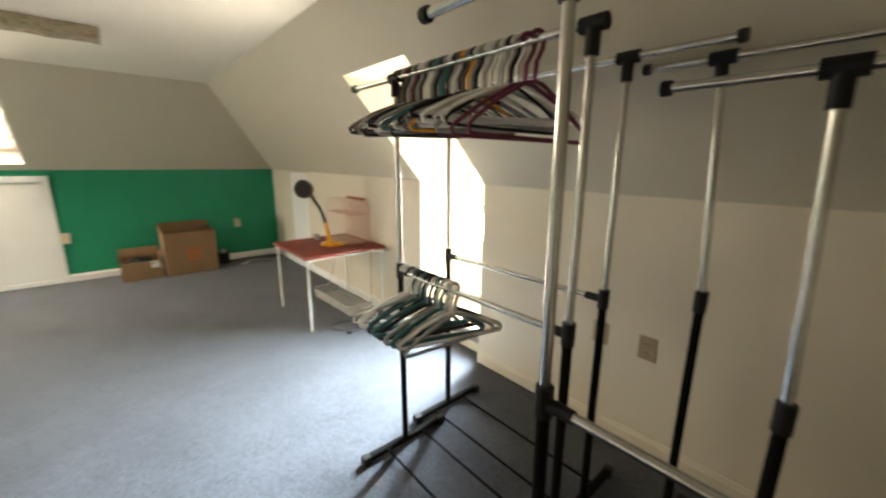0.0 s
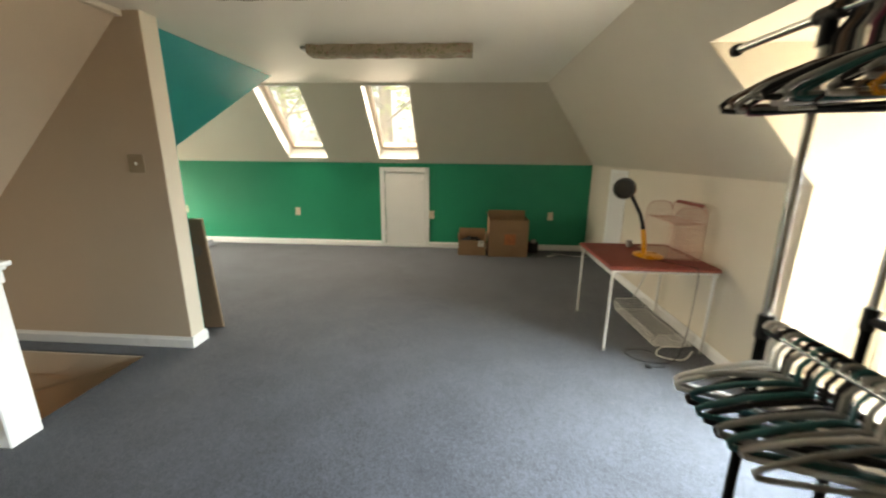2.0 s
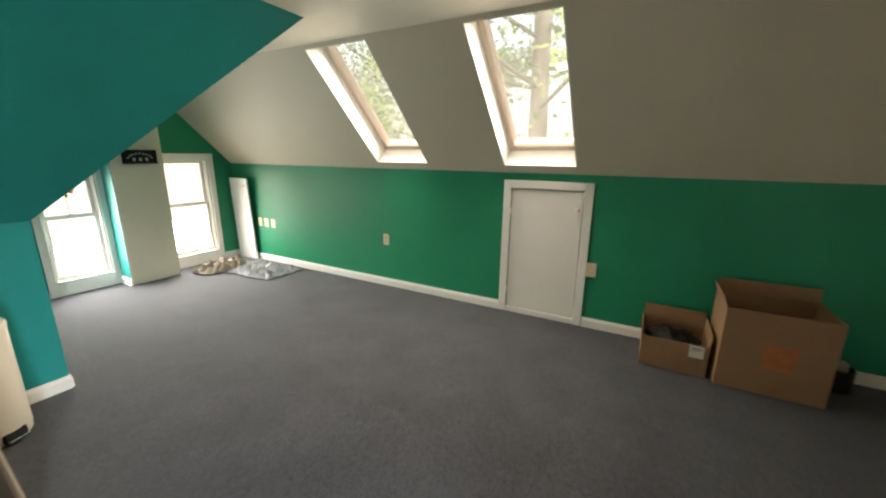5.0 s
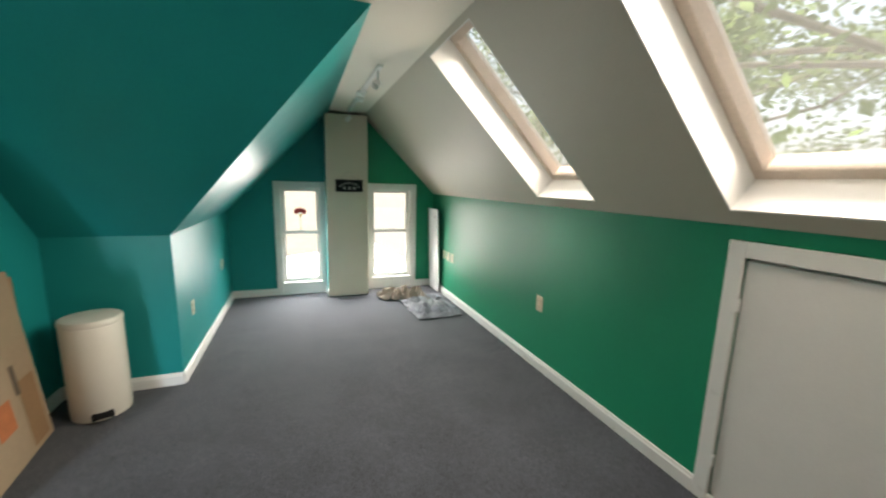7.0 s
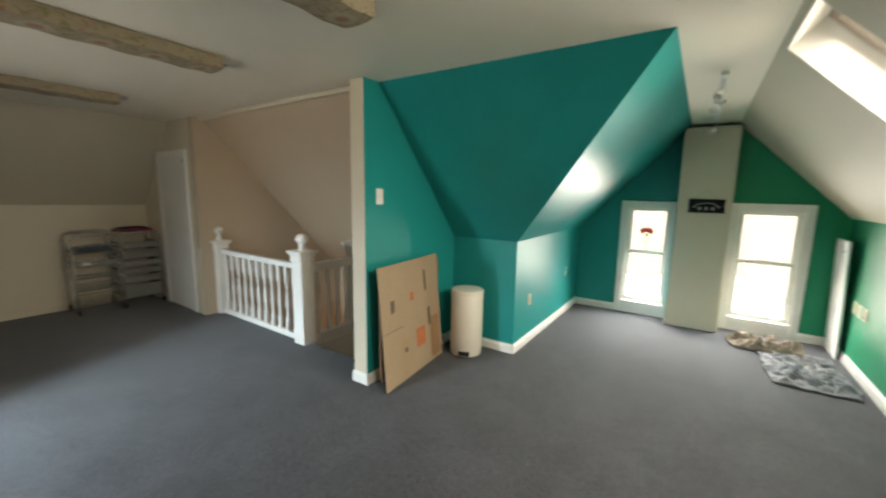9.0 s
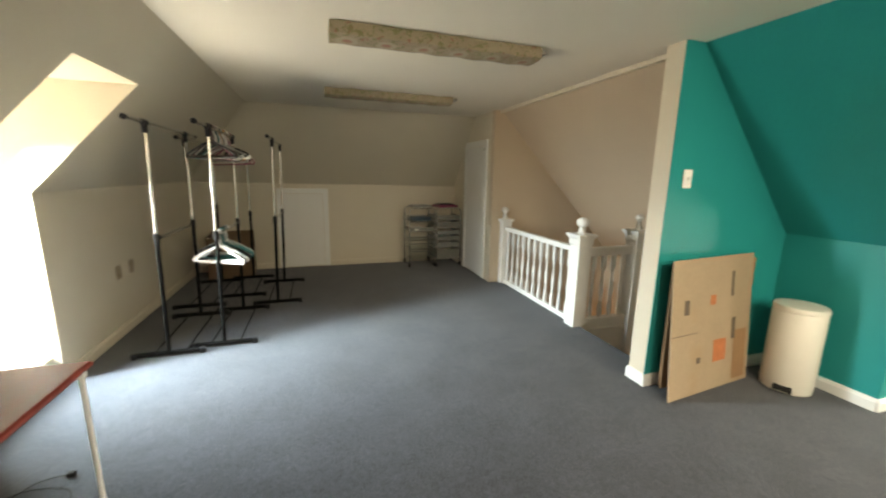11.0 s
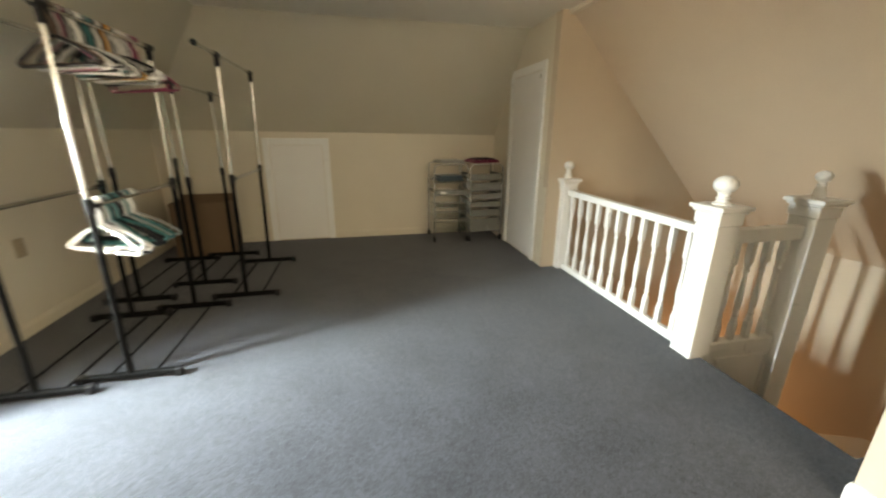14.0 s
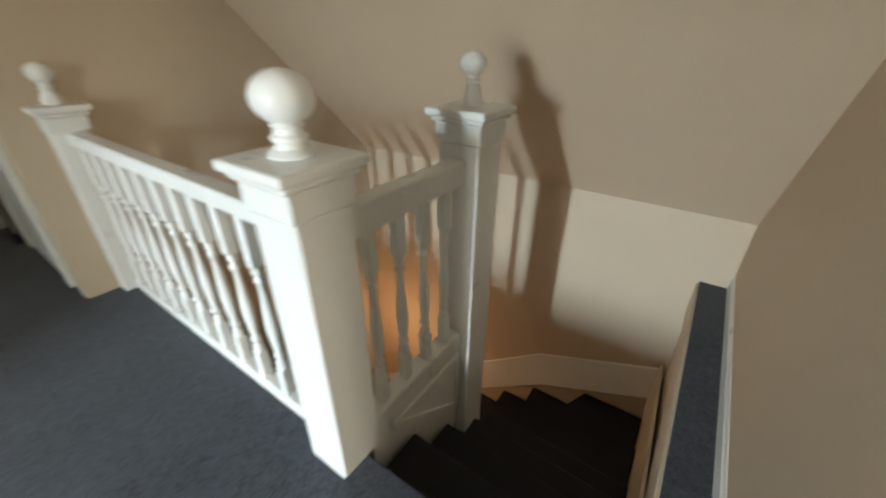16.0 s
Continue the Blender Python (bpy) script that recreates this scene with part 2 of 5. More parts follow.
# ---- floor, walls and ceiling ----
structure("floor", slab([(-3.6, -1.1, 0), (2.45, -1.1, 0), (2.45, 6.68, 0), (-4.97, 6.68, 0), (-4.97, 3.2, 0), (-3.6, 3.2, 0)],
                        [[(WX - 0.05, 0.50, 0), (WX - 0.05, 3.024, 0), (-1.776, 3.024, 0), (-1.776, 2.2, 0), (-1.83, 2.2, 0), (-1.83, 0.50, 0)]], (0, 0, -0.2)),
          "carpet", "grey low-pile carpet, worn and speckled with lint", "carpet floor")

structure("ceiling", slab([(-1.64, CS, ZC), (CE, CS, ZC), (CE, CN, ZC), (XW, CN, ZC), (XW, AY, ZC), (AX, AY, ZC), (-1.66, P1, ZC), (-1.64, P0, ZC)], by=(0, 0, 0.12)),
          "white", "off-white painted flat attic ceiling", "ceiling")

rn = (KN - ZC) / (YN - CN)


def north_z(y):
    return KN + (y - YN) * rn


NT = Vector((0, 1, -1 / rn)).normalized() * 0.30
s0, s1 = 6.52, 5.625
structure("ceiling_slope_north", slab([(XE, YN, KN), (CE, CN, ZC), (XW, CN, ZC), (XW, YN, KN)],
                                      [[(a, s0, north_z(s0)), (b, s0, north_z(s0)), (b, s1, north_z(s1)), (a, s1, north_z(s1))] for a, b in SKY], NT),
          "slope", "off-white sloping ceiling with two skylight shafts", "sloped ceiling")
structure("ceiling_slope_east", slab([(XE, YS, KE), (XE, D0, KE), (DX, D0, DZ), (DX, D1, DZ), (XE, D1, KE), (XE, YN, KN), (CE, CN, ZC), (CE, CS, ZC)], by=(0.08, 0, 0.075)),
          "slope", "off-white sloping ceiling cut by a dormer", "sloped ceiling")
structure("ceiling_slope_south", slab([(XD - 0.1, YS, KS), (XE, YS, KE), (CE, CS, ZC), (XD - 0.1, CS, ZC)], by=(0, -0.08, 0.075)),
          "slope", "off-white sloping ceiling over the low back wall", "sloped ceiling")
structure("ceiling_slope_stairs", slab([(-1.64, 0.45, ZC), (WX, 0.45, WK), (WX, P0, WK), (-1.64, P0, ZC)], by=(-0.08, 0, 0.075)),
          "peach", "peach-cream sloping ceiling above the stairwell", "sloped ceiling")
structure("ceiling_slope_nook_east", slab([(NX, P1, NK), (NX, NY, NK), (AX, AY, ZC), (-1.66, P1, ZC)], by=(-0.08, 0, 0.075)),
          "teal", "dark teal sloping ceiling of the nook", "sloped ceiling")
structure("ceiling_slope_nook_north", slab([(NX, NY, NK), (XW, NY, NK), (XW, AY, ZC), (AX, AY, ZC)], by=(0, -0.08, 0.075)),
          "teal", "glossy teal sloping ceiling beside the windows", "sloped ceiling")

ND0, ND1, NDH = -0.765, -0.125, 1.19
structure("wall_north", slab([(XE + 0.1, YN, -0.1), (XE + 0.1, YN, KN), (XW, YN, KN), (XW, YN, -0.1)],
                             [[(ND0, YN, 0.02), (ND1, YN, 0.02), (ND1, YN, NDH), (ND0, YN, NDH)]], (0, 0.12, 0)),
          "green", "glossy green painted low wall", "wall")
structure("wall_east", slab([(XE, YS, -0.1), (XE, D0, -0.1), (XE, D0, KE), (XE, YS, KE)], by=(0.1, 0, 0)), "cream", "cream painted low wall beside the dormer", "wall")
structure("wall_east_2", slab([(XE, D1, -0.1), (XE, YN, -0.1), (XE, YN, KN), (XE, D1, KE)], by=(0.1, 0, 0)), "cream", "cream painted low wall behind the desk", "wall")
structure("wall_south", slab([(XD - 0.1, YS, -0.1), (XE + 0.1, YS, -0.1), (XE + 0.1, YS, KS + 0.07), (XD - 0.1, YS, KS + 0.03)], by=(0, -0.1, 0)), "cream", "cream painted low wall with an access hatch", "wall")
structure("wall_closet", slab([(XD, YS, -0.1), (XD, 0.45, -0.1), (XD, 0.45, ZC), (XD, CS, ZC), (XD, YS, KS)], by=(-0.1, 0, 0)), "cream", "cream painted wall around the closet door", "wall")
structure("wall_stairs_south", slab([(XD, 0.45, -2.6), (XD, 0.45, ZC), (-1.64, 0.45, ZC), (WX, 0.45, WK), (WX, 0.45, -2.6)], by=(0, 0.1, 0)), "peach", "peach-cream end wall of the stairwell", "wall")
structure("wall_stairs_west", slab([(WX, 0.45, -2.6), (WX, 3.16, -2.6), (WX, 3.16, WK), (WX, 0.45, WK)], by=(-0.1, 0, 0)), "peach", "peach-cream low wall behind the stairs", "wall")
structure("wall_stairs_north", slab([(WX, 3.03, -2.6), (-1.77, 3.03, -2.6), (-1.77, 3.03, -0.2), (WX, 3.03, -0.2)], by=(0, 0.1, 0)), "peach", "peach-cream wall beside the upper steps", "wall")
structure("wall_stairs_east", slab([(-1.77, 0.45, -2.6), (-1.77, 3.03, -2.6), (-1.77, 3.03, -0.2), (-1.77, 0.45, -0.2)], by=(0.1, 0, 0)), "peach", "peach-cream wall under the landing edge", "wall")
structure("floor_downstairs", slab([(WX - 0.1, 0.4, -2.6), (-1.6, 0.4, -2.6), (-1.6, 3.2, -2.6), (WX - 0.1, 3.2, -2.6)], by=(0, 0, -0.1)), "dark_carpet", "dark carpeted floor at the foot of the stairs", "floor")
structure("wall_partition", slab([(PX, P0, 0), (PX, P0, ZC), (-1.64, P0, ZC), (WX - 0.05, P0, WK - 0.05), (WX - 0.05, P0, 0)], by=(0, P1 - P0 - 0.004, 0)), "cream", "cream painted partition wall beside the stairs", "wall")
# thin plate that gives this face a darker tone than the cream core
structure("wall_partition_stairs", slab([(PX - 0.003, P0 - 0.004, 0), (PX - 0.003, P0 - 0.004, ZC), (-1.64, P0 - 0.004, ZC), (WX, P0 - 0.004, WK), (WX, P0 - 0.004, 0)], by=(0, 0.004, 0)), "peach", "peach-tan stair face of the partition, darker than its core", "wall")
structure("wall_partition_nook", slab([(PX - 0.0, P1 - 0.004, 0), (PX - 0.0, P1 - 0.004, ZC), (-1.66, P1 - 0.004, ZC), (NX, P1 - 0.004, NK), (NX, P1 - 0.004, 0)], by=(0, 0.004, 0)), "teal", "teal painted face of the partition", "wall")
structure("wall_nook_east", slab([(NX, P1, 0), (NX, NY, 0), (NX, NY, NK), (NX, P1, NK)], by=(-0.08, 0, 0)), "teal", "teal painted low wall of the nook", "wall")
structure("wall_nook_south", slab([(NX - 0.08, NY, 0), (XW, NY, 0), (XW, NY, NK), (NX - 0.08, NY, NK)], by=(0, -0.08, 0)), "teal", "teal painted low wall of the nook", "wall")

WIN = [(4.565, 5.055), (5.69, 6.255)]
WZ0, WZ1 = 0.13, 1.38
YM = 5.36
structure("wall_west_teal", slab([(XW, NY - 0.08, 0), (XW, YM, 0), (XW, YM, ZC), (XW, AY, ZC), (XW, NY - 0.08, NK)],
                                 [[(XW, WIN[0][0], WZ0), (XW, WIN[0][1], WZ0), (XW, WIN[0][1], WZ1), (XW, WIN[0][0], WZ1)]], (-0.16, 0, 0)), "teal", "teal painted gable wall with a window", "wall")
structure("wall_west_green", slab([(XW, YM, 0), (XW, YN, 0), (XW, YN, KN), (XW, CN, ZC), (XW, YM, ZC)],
                                  [[(XW, WIN[1][0], WZ0), (XW, WIN[1][1], WZ0), (XW, WIN[1][1], WZ1), (XW, WIN[1][0], WZ1)]], (-0.16, 0, 0)), "green", "green painted gable wall with a window", "wall")
structure("chimney_breast", boxed((XW, 5.11, 0), (-4.622, 5.615, 2.26), 0.006), "cream", "cream plastered chimney breast between the windows", "chimney")

structure("chimney_return", boxed((XW, 5.1055, 0), (-4.626, 5.1095, 2.255)), "teal", "teal painted side of the chimney breast", "chimney")

# dormer recess
structure("dormer_wall_south", slab([(XE + 0.002, D0 + 0.004, 0), (DO, D0 + 0.004, 0), (DO, D0 + 0.004, DZ + 0.03), (DX + 0.003, D0 + 0.004, DZ), (XE + 0.002, D0 + 0.004, KE)], by=(0, -0.012, 0)), "cream", "cream painted side wall of the dormer", "wall")
structure("dormer_wall_north", slab([(XE + 0.002, D1 - 0.004, 0), (DO, D1 - 0.004, 0), (DO, D1 - 0.004, DZ + 0.03), (DX + 0.003, D1 - 0.004, DZ), (XE + 0.002, D1 - 0.004, KE)], by=(0, 0.012, 0)), "cream", "cream painted side wall of the dormer", "wall")
structure("dormer_ceiling", boxed((DX + 0.003, D0 - 0.02, DZ - 0.003), (DO, D1 + 0.02, DZ + 0.05)), "cream", "cream painted ceiling of the dormer", "ceiling")
structure("dormer_floor", boxed((XE + 0.06, D0 - 0.01, -0.15), (DO, D1 + 0.01, 0.003)), "carpet", "grey carpet in the dormer recess", "carpet floor")
structure("ground", boxed((-900, -900, -5.8), (900, 900, -5.6)), material("gravel", (0.26, 0.25, 0.21), 0.9, vary=0.2, scale=0.5, fine=8), "pale gravel yard far below the windows", "yard")

# ---- more materials ----
M.update({
    "chrome": material("brushed_chrome", (0.62, 0.62, 0.60), 0.22, 1.0, vary=0.05, scale=20, bump=0.03),
    "black": material("black_plastic", (0.008, 0.008, 0.009), 0.55, vary=0.1, scale=20, bump=0.08, spec=0.25),
    "blacksteel": material("black_powder_coated_steel", (0.006, 0.006, 0.006), 0.75, vary=0.1, scale=25, bump=0.08, spec=0.06),
    "whitemetal": material("white_enamelled_steel", (0.72, 0.71, 0.67), 0.35, vary=0.05, scale=15, bump=0.05, stain=(0.45, 0.42, 0.36), stain_at=0.7),
    "redtop": material("oxblood_laminate", (0.19, 0.03, 0.02), 0.5, vary=0.12, scale=5, bump=0.08, spec=0.22, stain=(0.26, 0.07, 0.05), stain_at=0.66),
    "rededge": material("worn_red_edge", (0.26, 0.05, 0.035), 0.4, vary=0.15, scale=12, bump=0.15, stain=(0.4, 0.2, 0.14), stain_at=0.68),
    "yellow": material("mustard_yellow_enamel", (0.72, 0.30, 0.012), 0.28, vary=0.04, scale=10, bump=0.03),
    "pinkwire": material("pink_coated_wire", (0.55, 0.33, 0.26), 0.4, vary=0.1, scale=30, bump=0.05),
    "card": material("brown_cardboard", (0.30, 0.175, 0.09), 0.85, vary=0.1, scale=6, fine=60, bump=0.25, depth=0.002, stain=(0.24, 0.13, 0.065), stain_at=0.62),
    "cardpale": material("pale_cardboard", (0.36, 0.265, 0.175), 0.85, vary=0.08, scale=6, fine=60, bump=0.25, depth=0.002, stain=(0.34, 0.22, 0.12), stain_at=0.62),
    "orange_ink": material("orange_print", (0.46, 0.15, 0.055), 0.8, vary=0.25, scale=18, bump=0.1),
    "black_ink": material("black_print", (0.12, 0.09, 0.065), 0.8, vary=0.25, scale=18, bump=0.1),
    "paper": material("white_paper", (0.75, 0.73, 0.68), 0.7, vary=0.05, scale=15, bump=0.1),
    "bin": material("ivory_metal_bin", (0.76, 0.72, 0.64), 0.35, vary=0.03, scale=6, bump=0.05),
    "ivory": material("ivory_plastic", (0.66, 0.58, 0.42), 0.35, vary=0.04, scale=20, bump=0.05),
    "greytowel": material("grey_towel", (0.21, 0.22, 0.25), 0.95, vary=0.15, scale=9, fine=180, bump=0.8, depth=0.004, stain=(0.32, 0.33, 0.35), stain_at=0.55),
    "browntowel": material("taupe_towel", (0.20, 0.165, 0.13), 0.95, vary=0.18, scale=9, fine=180, bump=0.8, depth=0.004),
    "whitepanel": material("white_board", (0.78, 0.79, 0.80), 0.4, vary=0.03, scale=6, bump=0.05),
    "slate": material("black_slate_board", (0.014, 0.012, 0.012), 0.75, vary=0.2, scale=18, bump=0.2, spec=0.15),
    "wood": material("pale_pine_frame", (0.64, 0.54, 0.46), 0.5, vary=0.1, scale=10, fine=70, bump=0.15),
    "tan": material("tan_plastic", (0.33, 0.26, 0.17), 0.4, vary=0.05, scale=20, bump=0.05),
    "clearplastic": glass_material("clear_drawer_plastic", 0.25),
    "red": material("red_petal", (0.75, 0.02, 0.015), 0.4, vary=0.1, scale=20, bump=0.05),
    "maroon": material("maroon_plastic", (0.16, 0.01, 0.045), 0.35, vary=0.1, scale=20, bump=0.05),
    "hteal": material("teal_plastic", (0.01, 0.11, 0.11), 0.4, vary=0.1, scale=20, bump=0.05),
    "hwhite": material("white_plastic", (0.72, 0.70, 0.66), 0.4, vary=0.04, scale=20, bump=0.05),
    "hgrey": material("grey_plastic", (0.30, 0.30, 0.28), 0.4, vary=0.06, scale=20, bump=0.05),
    "hwood": material("dark_hanger_wood", (0.10, 0.055, 0.03), 0.4, vary=0.2, scale=20, bump=0.1),
    # brown cardboard again, with shade mixed into its colour
    "cardshade": material("shaded_brown_cardboard", (0.15, 0.095, 0.055), 0.88, vary=0.12, scale=6, fine=60, bump=0.25, depth=0.002),
    "leaf": material("leaf", (0.12, 0.19, 0.045), 0.6, vary=0.3, scale=1.5, fine=20, bump=0.1, spread=0.2),
    "bark": material("bark", (0.19, 0.17, 0.14), 0.9, vary=0.3, scale=5, fine=30, bump=0.6, depth=0.01),
    "siding": material("tan_siding", (0.80, 0.74, 0.62), 0.7, vary=0.06, scale=2, bump=0.1),
    "bluepaint": material("blue_vehicle_paint", (0.12, 0.30, 0.42), 0.35, vary=0.05, scale=2, bump=0.02),
})


def fabric_material():
    """Faded floral cotton: cream ground, sage scrolls and rose medallions in a row."""
    m = material("floral_fabric", (0.33, 0.27, 0.19), 0.9, vary=0.14, scale=14, fine=200, bump=0.4, depth=0.002)
    n, l = m.node_tree.nodes, m.node_tree.links
    p = n["Principled BSDF"]
    base = p.inputs["Base Color"].links[0].from_socket
    co = n.new("ShaderNodeTexCoord")
    for scale, lo, hi, color in ((30, 0.54, 0.62, (0.21, 0.20, 0.10)), (22, 0.62, 0.70, (0.29, 0.15, 0.10))):
        w = n.new("ShaderNodeTexNoise")
        w.inputs["Scale"].default_value, w.inputs["Detail"].default_value, w.inputs["Distortion"].default_value = scale, 2, 1.2
        l.new(co.outputs["Object"], w.inputs["Vector"])
        r = n.new("ShaderNodeMapRange")
        r.inputs["From Min"].default_value, r.inputs["From Max"].default_value = lo, hi
        l.new(w.outputs["Fac"], r.inputs["Value"])
        mx = n.new("ShaderNodeMix")
        mx.data_type = "RGBA"
        l.new(r.outputs[0], mx.inputs["Factor"])
        l.new(base, mx.inputs[6])
        mx.inputs[7].default_value = (*color, 1)
        base = mx.outputs[2]
    sep = n.new("ShaderNodeSeparateXYZ")
    l.new(co.outputs["Object"], sep.inputs[0])
    fold = n.new("ShaderNodeMath")
    fold.operation = "PINGPONG"
    l.new(sep.outputs[0], fold.inputs[0])
    fold.inputs[1].default_value = 0.115
    both = n.new("ShaderNodeCombineXYZ")
    l.new(fold.outputs[0], both.inputs[0])
    l.new(sep.outputs[1], both.inputs[1])
    reach = n.new("ShaderNodeVectorMath")
    reach.operation = "LENGTH"
    l.new(both.outputs[0], reach.inputs[0])
    for lo, hi, strength, color in ((0.058, 0.070, 0.7, (0.42, 0.36, 0.26)), (0.024, 0.036, 0.75, (0.32, 0.13, 0.095))):
        mr = n.new("ShaderNodeMapRange")
        mr.inputs["From Min"].default_value, mr.inputs["From Max"].default_value = lo, hi
        mr.inputs["To Min"].default_value, mr.inputs["To Max"].default_value = strength, 0
        l.new(reach.outputs["Value"], mr.inputs["Value"])
        mx = n.new("ShaderNodeMix")
        mx.data_type = "RGBA"
        l.new(mr.outputs[0], mx.inputs["Factor"])
        l.new(base, mx.inputs[6])
        mx.inputs[7].default_value = (*color, 1)
        base = mx.outputs[2]
    l.new(base, p.inputs["Base Color"])
    return m


M["floral"] = fabric_material()

# ---- baseboards and trim ----
BH, BT = 0.088, 0.014


def baseboard(name, a, b, into, paint="trim"):
    """A moulded board along the foot of a wall from a to b; into points into the room."""
    a, b, n = Vector((*a, 0)), Vector((*b, 0)), Vector((*into, 0))
    prof = [(0, 0), (BT, 0), (BT, BH - 0.024), (BT * 0.65, BH - 0.014), (BT * 0.5, BH - 0.003), (BT * 0.3, BH), (0, BH)]
    bm = bmesh.new()
    rings = [[bm.verts.new(p + n * u + Vector((0, 0, v))) for u, v in prof] for p in (a, b)]
    k = len(prof)
    for i in range(k):
        bm.faces.new((rings[0][i], rings[0][(i + 1) % k], rings[1][(i + 1) % k], rings[1][i]))
    bm.faces.new(rings[0])
    bm.faces.new(list(reversed(rings[1])))
    return structure(name, bm, paint, "painted baseboard along the foot of the wall", "baseboard")


for a, b, into in (((XE, YN), (-0.055, YN), (0, -1)), ((-0.838, YN), (XW, YN), (0, -1)), ((XE, YS), (XE, D0), (-1, 0)), ((XE, D1), (XE, YN), (-1, 0)),
                   ((XW, NY), (XW, 4.50), (1, 0)), ((XW, 6.32), (XW, YN), (1, 0)), ((NX, NY), (XW, NY), (0, 1)), ((NX, P1), (NX, NY), (1, 0)),
                   ((NX, P1), (PX + BT, P1), (0, 1)), ((WX, P0), (PX + BT, P0), (0, -1)), ((PX, P0), (PX, P1), (1, 0)),
                   ((XW + 0.03, 5.1055), (-4.615, 5.1055), (0, -1)), ((XE, YS), (1.275, YS), (0, 1)), ((0.525, YS), (XD, YS), (0, 1)), ((XD, YS), (XD, -0.42), (1, 0))):
    baseboard("baseboard", a, b, into, "cream" if a[1] == YS else "trim")

structure("trim_stairs", boxed((-1.665, 0.46, ZC - 0.035), (-1.622, P0, ZC + 0.0), 0.004), "cream", "cream moulding along the ceiling edge over the stairs", "trim")
# whitish board given the peach colour to stand for its shade
structure("trim_well", boxed((WX, 3.012, -0.2), (-1.79, 3.03, -0.012), 0.003), "peach", "white trim board along the stairwell edge, toned peach for shade", "trim")


def casing(parent, w0, w1, h, t, z0=0.0, width=0.07, bottom=False):
    """Door casing pieces in a local frame: x across, y out of the wall."""
    part("casing", boxed((w0 - width, 0, z0), (w0, t, h + width), 0.004), "trim", parent)
    part("casing", boxed((w1, 0, z0), (w1 + width, t, h + width), 0.004), "trim", parent)
    part("casing", boxed((w0, 0, h), (w1, t, h + width), 0.004), "trim", parent)
    if bottom:
        part("casing", boxed((w0, 0, z0), (w1, t, z0 + width * 0.4), 0.004), "trim", parent)


# hatch door in the green wall
d = thing("door_1", "white painted low attic hatch door, closed, in the green wall", "door", kind="structure", place=pose(0, YN, 0, 0, 0, 180))
casing(d, 0.128, 0.762, 1.187, 0.018)
part("door_panel", boxed((0.136, -0.02, 0.060), (0.757, 0.004, 1.177), 0.003), "door", d)
# added backing, hidden behind the panel, that closes the wall opening
part("door_stop", boxed((0.127, -0.06, 0.021), (0.763, -0.024, 1.188)), "door", d)
part("threshold", boxed((0.128, 0, 0.0), (0.762, 0.016, 0.054), 0.004), "trim", d)
k = lathe(bmesh.new(), (0, 0, 0), [(0.008, 0), (0.008, 0.012), (0.016, 0.018), (0.018, 0.026), (0.012, 0.034), (0.002, 0.036)], 14)
bmesh.ops.transform(k, matrix=pose(0.175, 0.004, 1.03, -90, 0, 0), verts=k.verts)
part("knob", k, "trim", d, smooth=True)
for hz in (0.2, 0.95):
    part("hinge", boxed((0.752, 0.011, hz), (0.766, 0.024, hz + 0.06), 0.003), "trim", d)

# hatch door in the south wall
d = thing("door_2", "white painted low hatch door, closed, in the cream wall", "door", kind="structure", place=pose(0, YS, 0))
casing(d, 0.60, 1.195, 1.15, 0.016, width=0.075)
part("door_panel", boxed((0.606, 0, 0.012), (1.189, 0.008, 1.145), 0.003), "door", d)
part("door_batten", boxed((0.885, 0.008, 0.03), (0.897, 0.011, 1.13), 0.001), "door", d)

# closet door
d = thing("door_3", "white painted flush closet door, closed", "door", kind="structure", place=pose(XD, 0, 0, 0, 0, -90))
casing(d, -0.285, 0.40, 1.875, 0.02, width=0.075)
part("door_panel", boxed((-0.279, 0, 0.012), (0.394, 0.009, 1.87), 0.003), "door", d)
part("hook", boxed((-0.262, 0.009, 1.80), (-0.247, 0.02, 1.84), 0.004), "chrome", d)


# access panel in the east wall
d = thing("door_4", "white painted access panel in the cream wall", "door", kind="structure", place=pose(XE, 0, 0, 0, 0, 90))
casing(d, 5.28, 5.72, 1.24, 0.012, width=0.05)
part("door_panel", boxed((5.285, 0, 0.09), (5.715, 0.007, 1.235), 0.003), "door", d)
part("catch", boxed((5.33, 0.007, 1.02), (5.345, 0.018, 1.05), 0.003), "chrome", d)


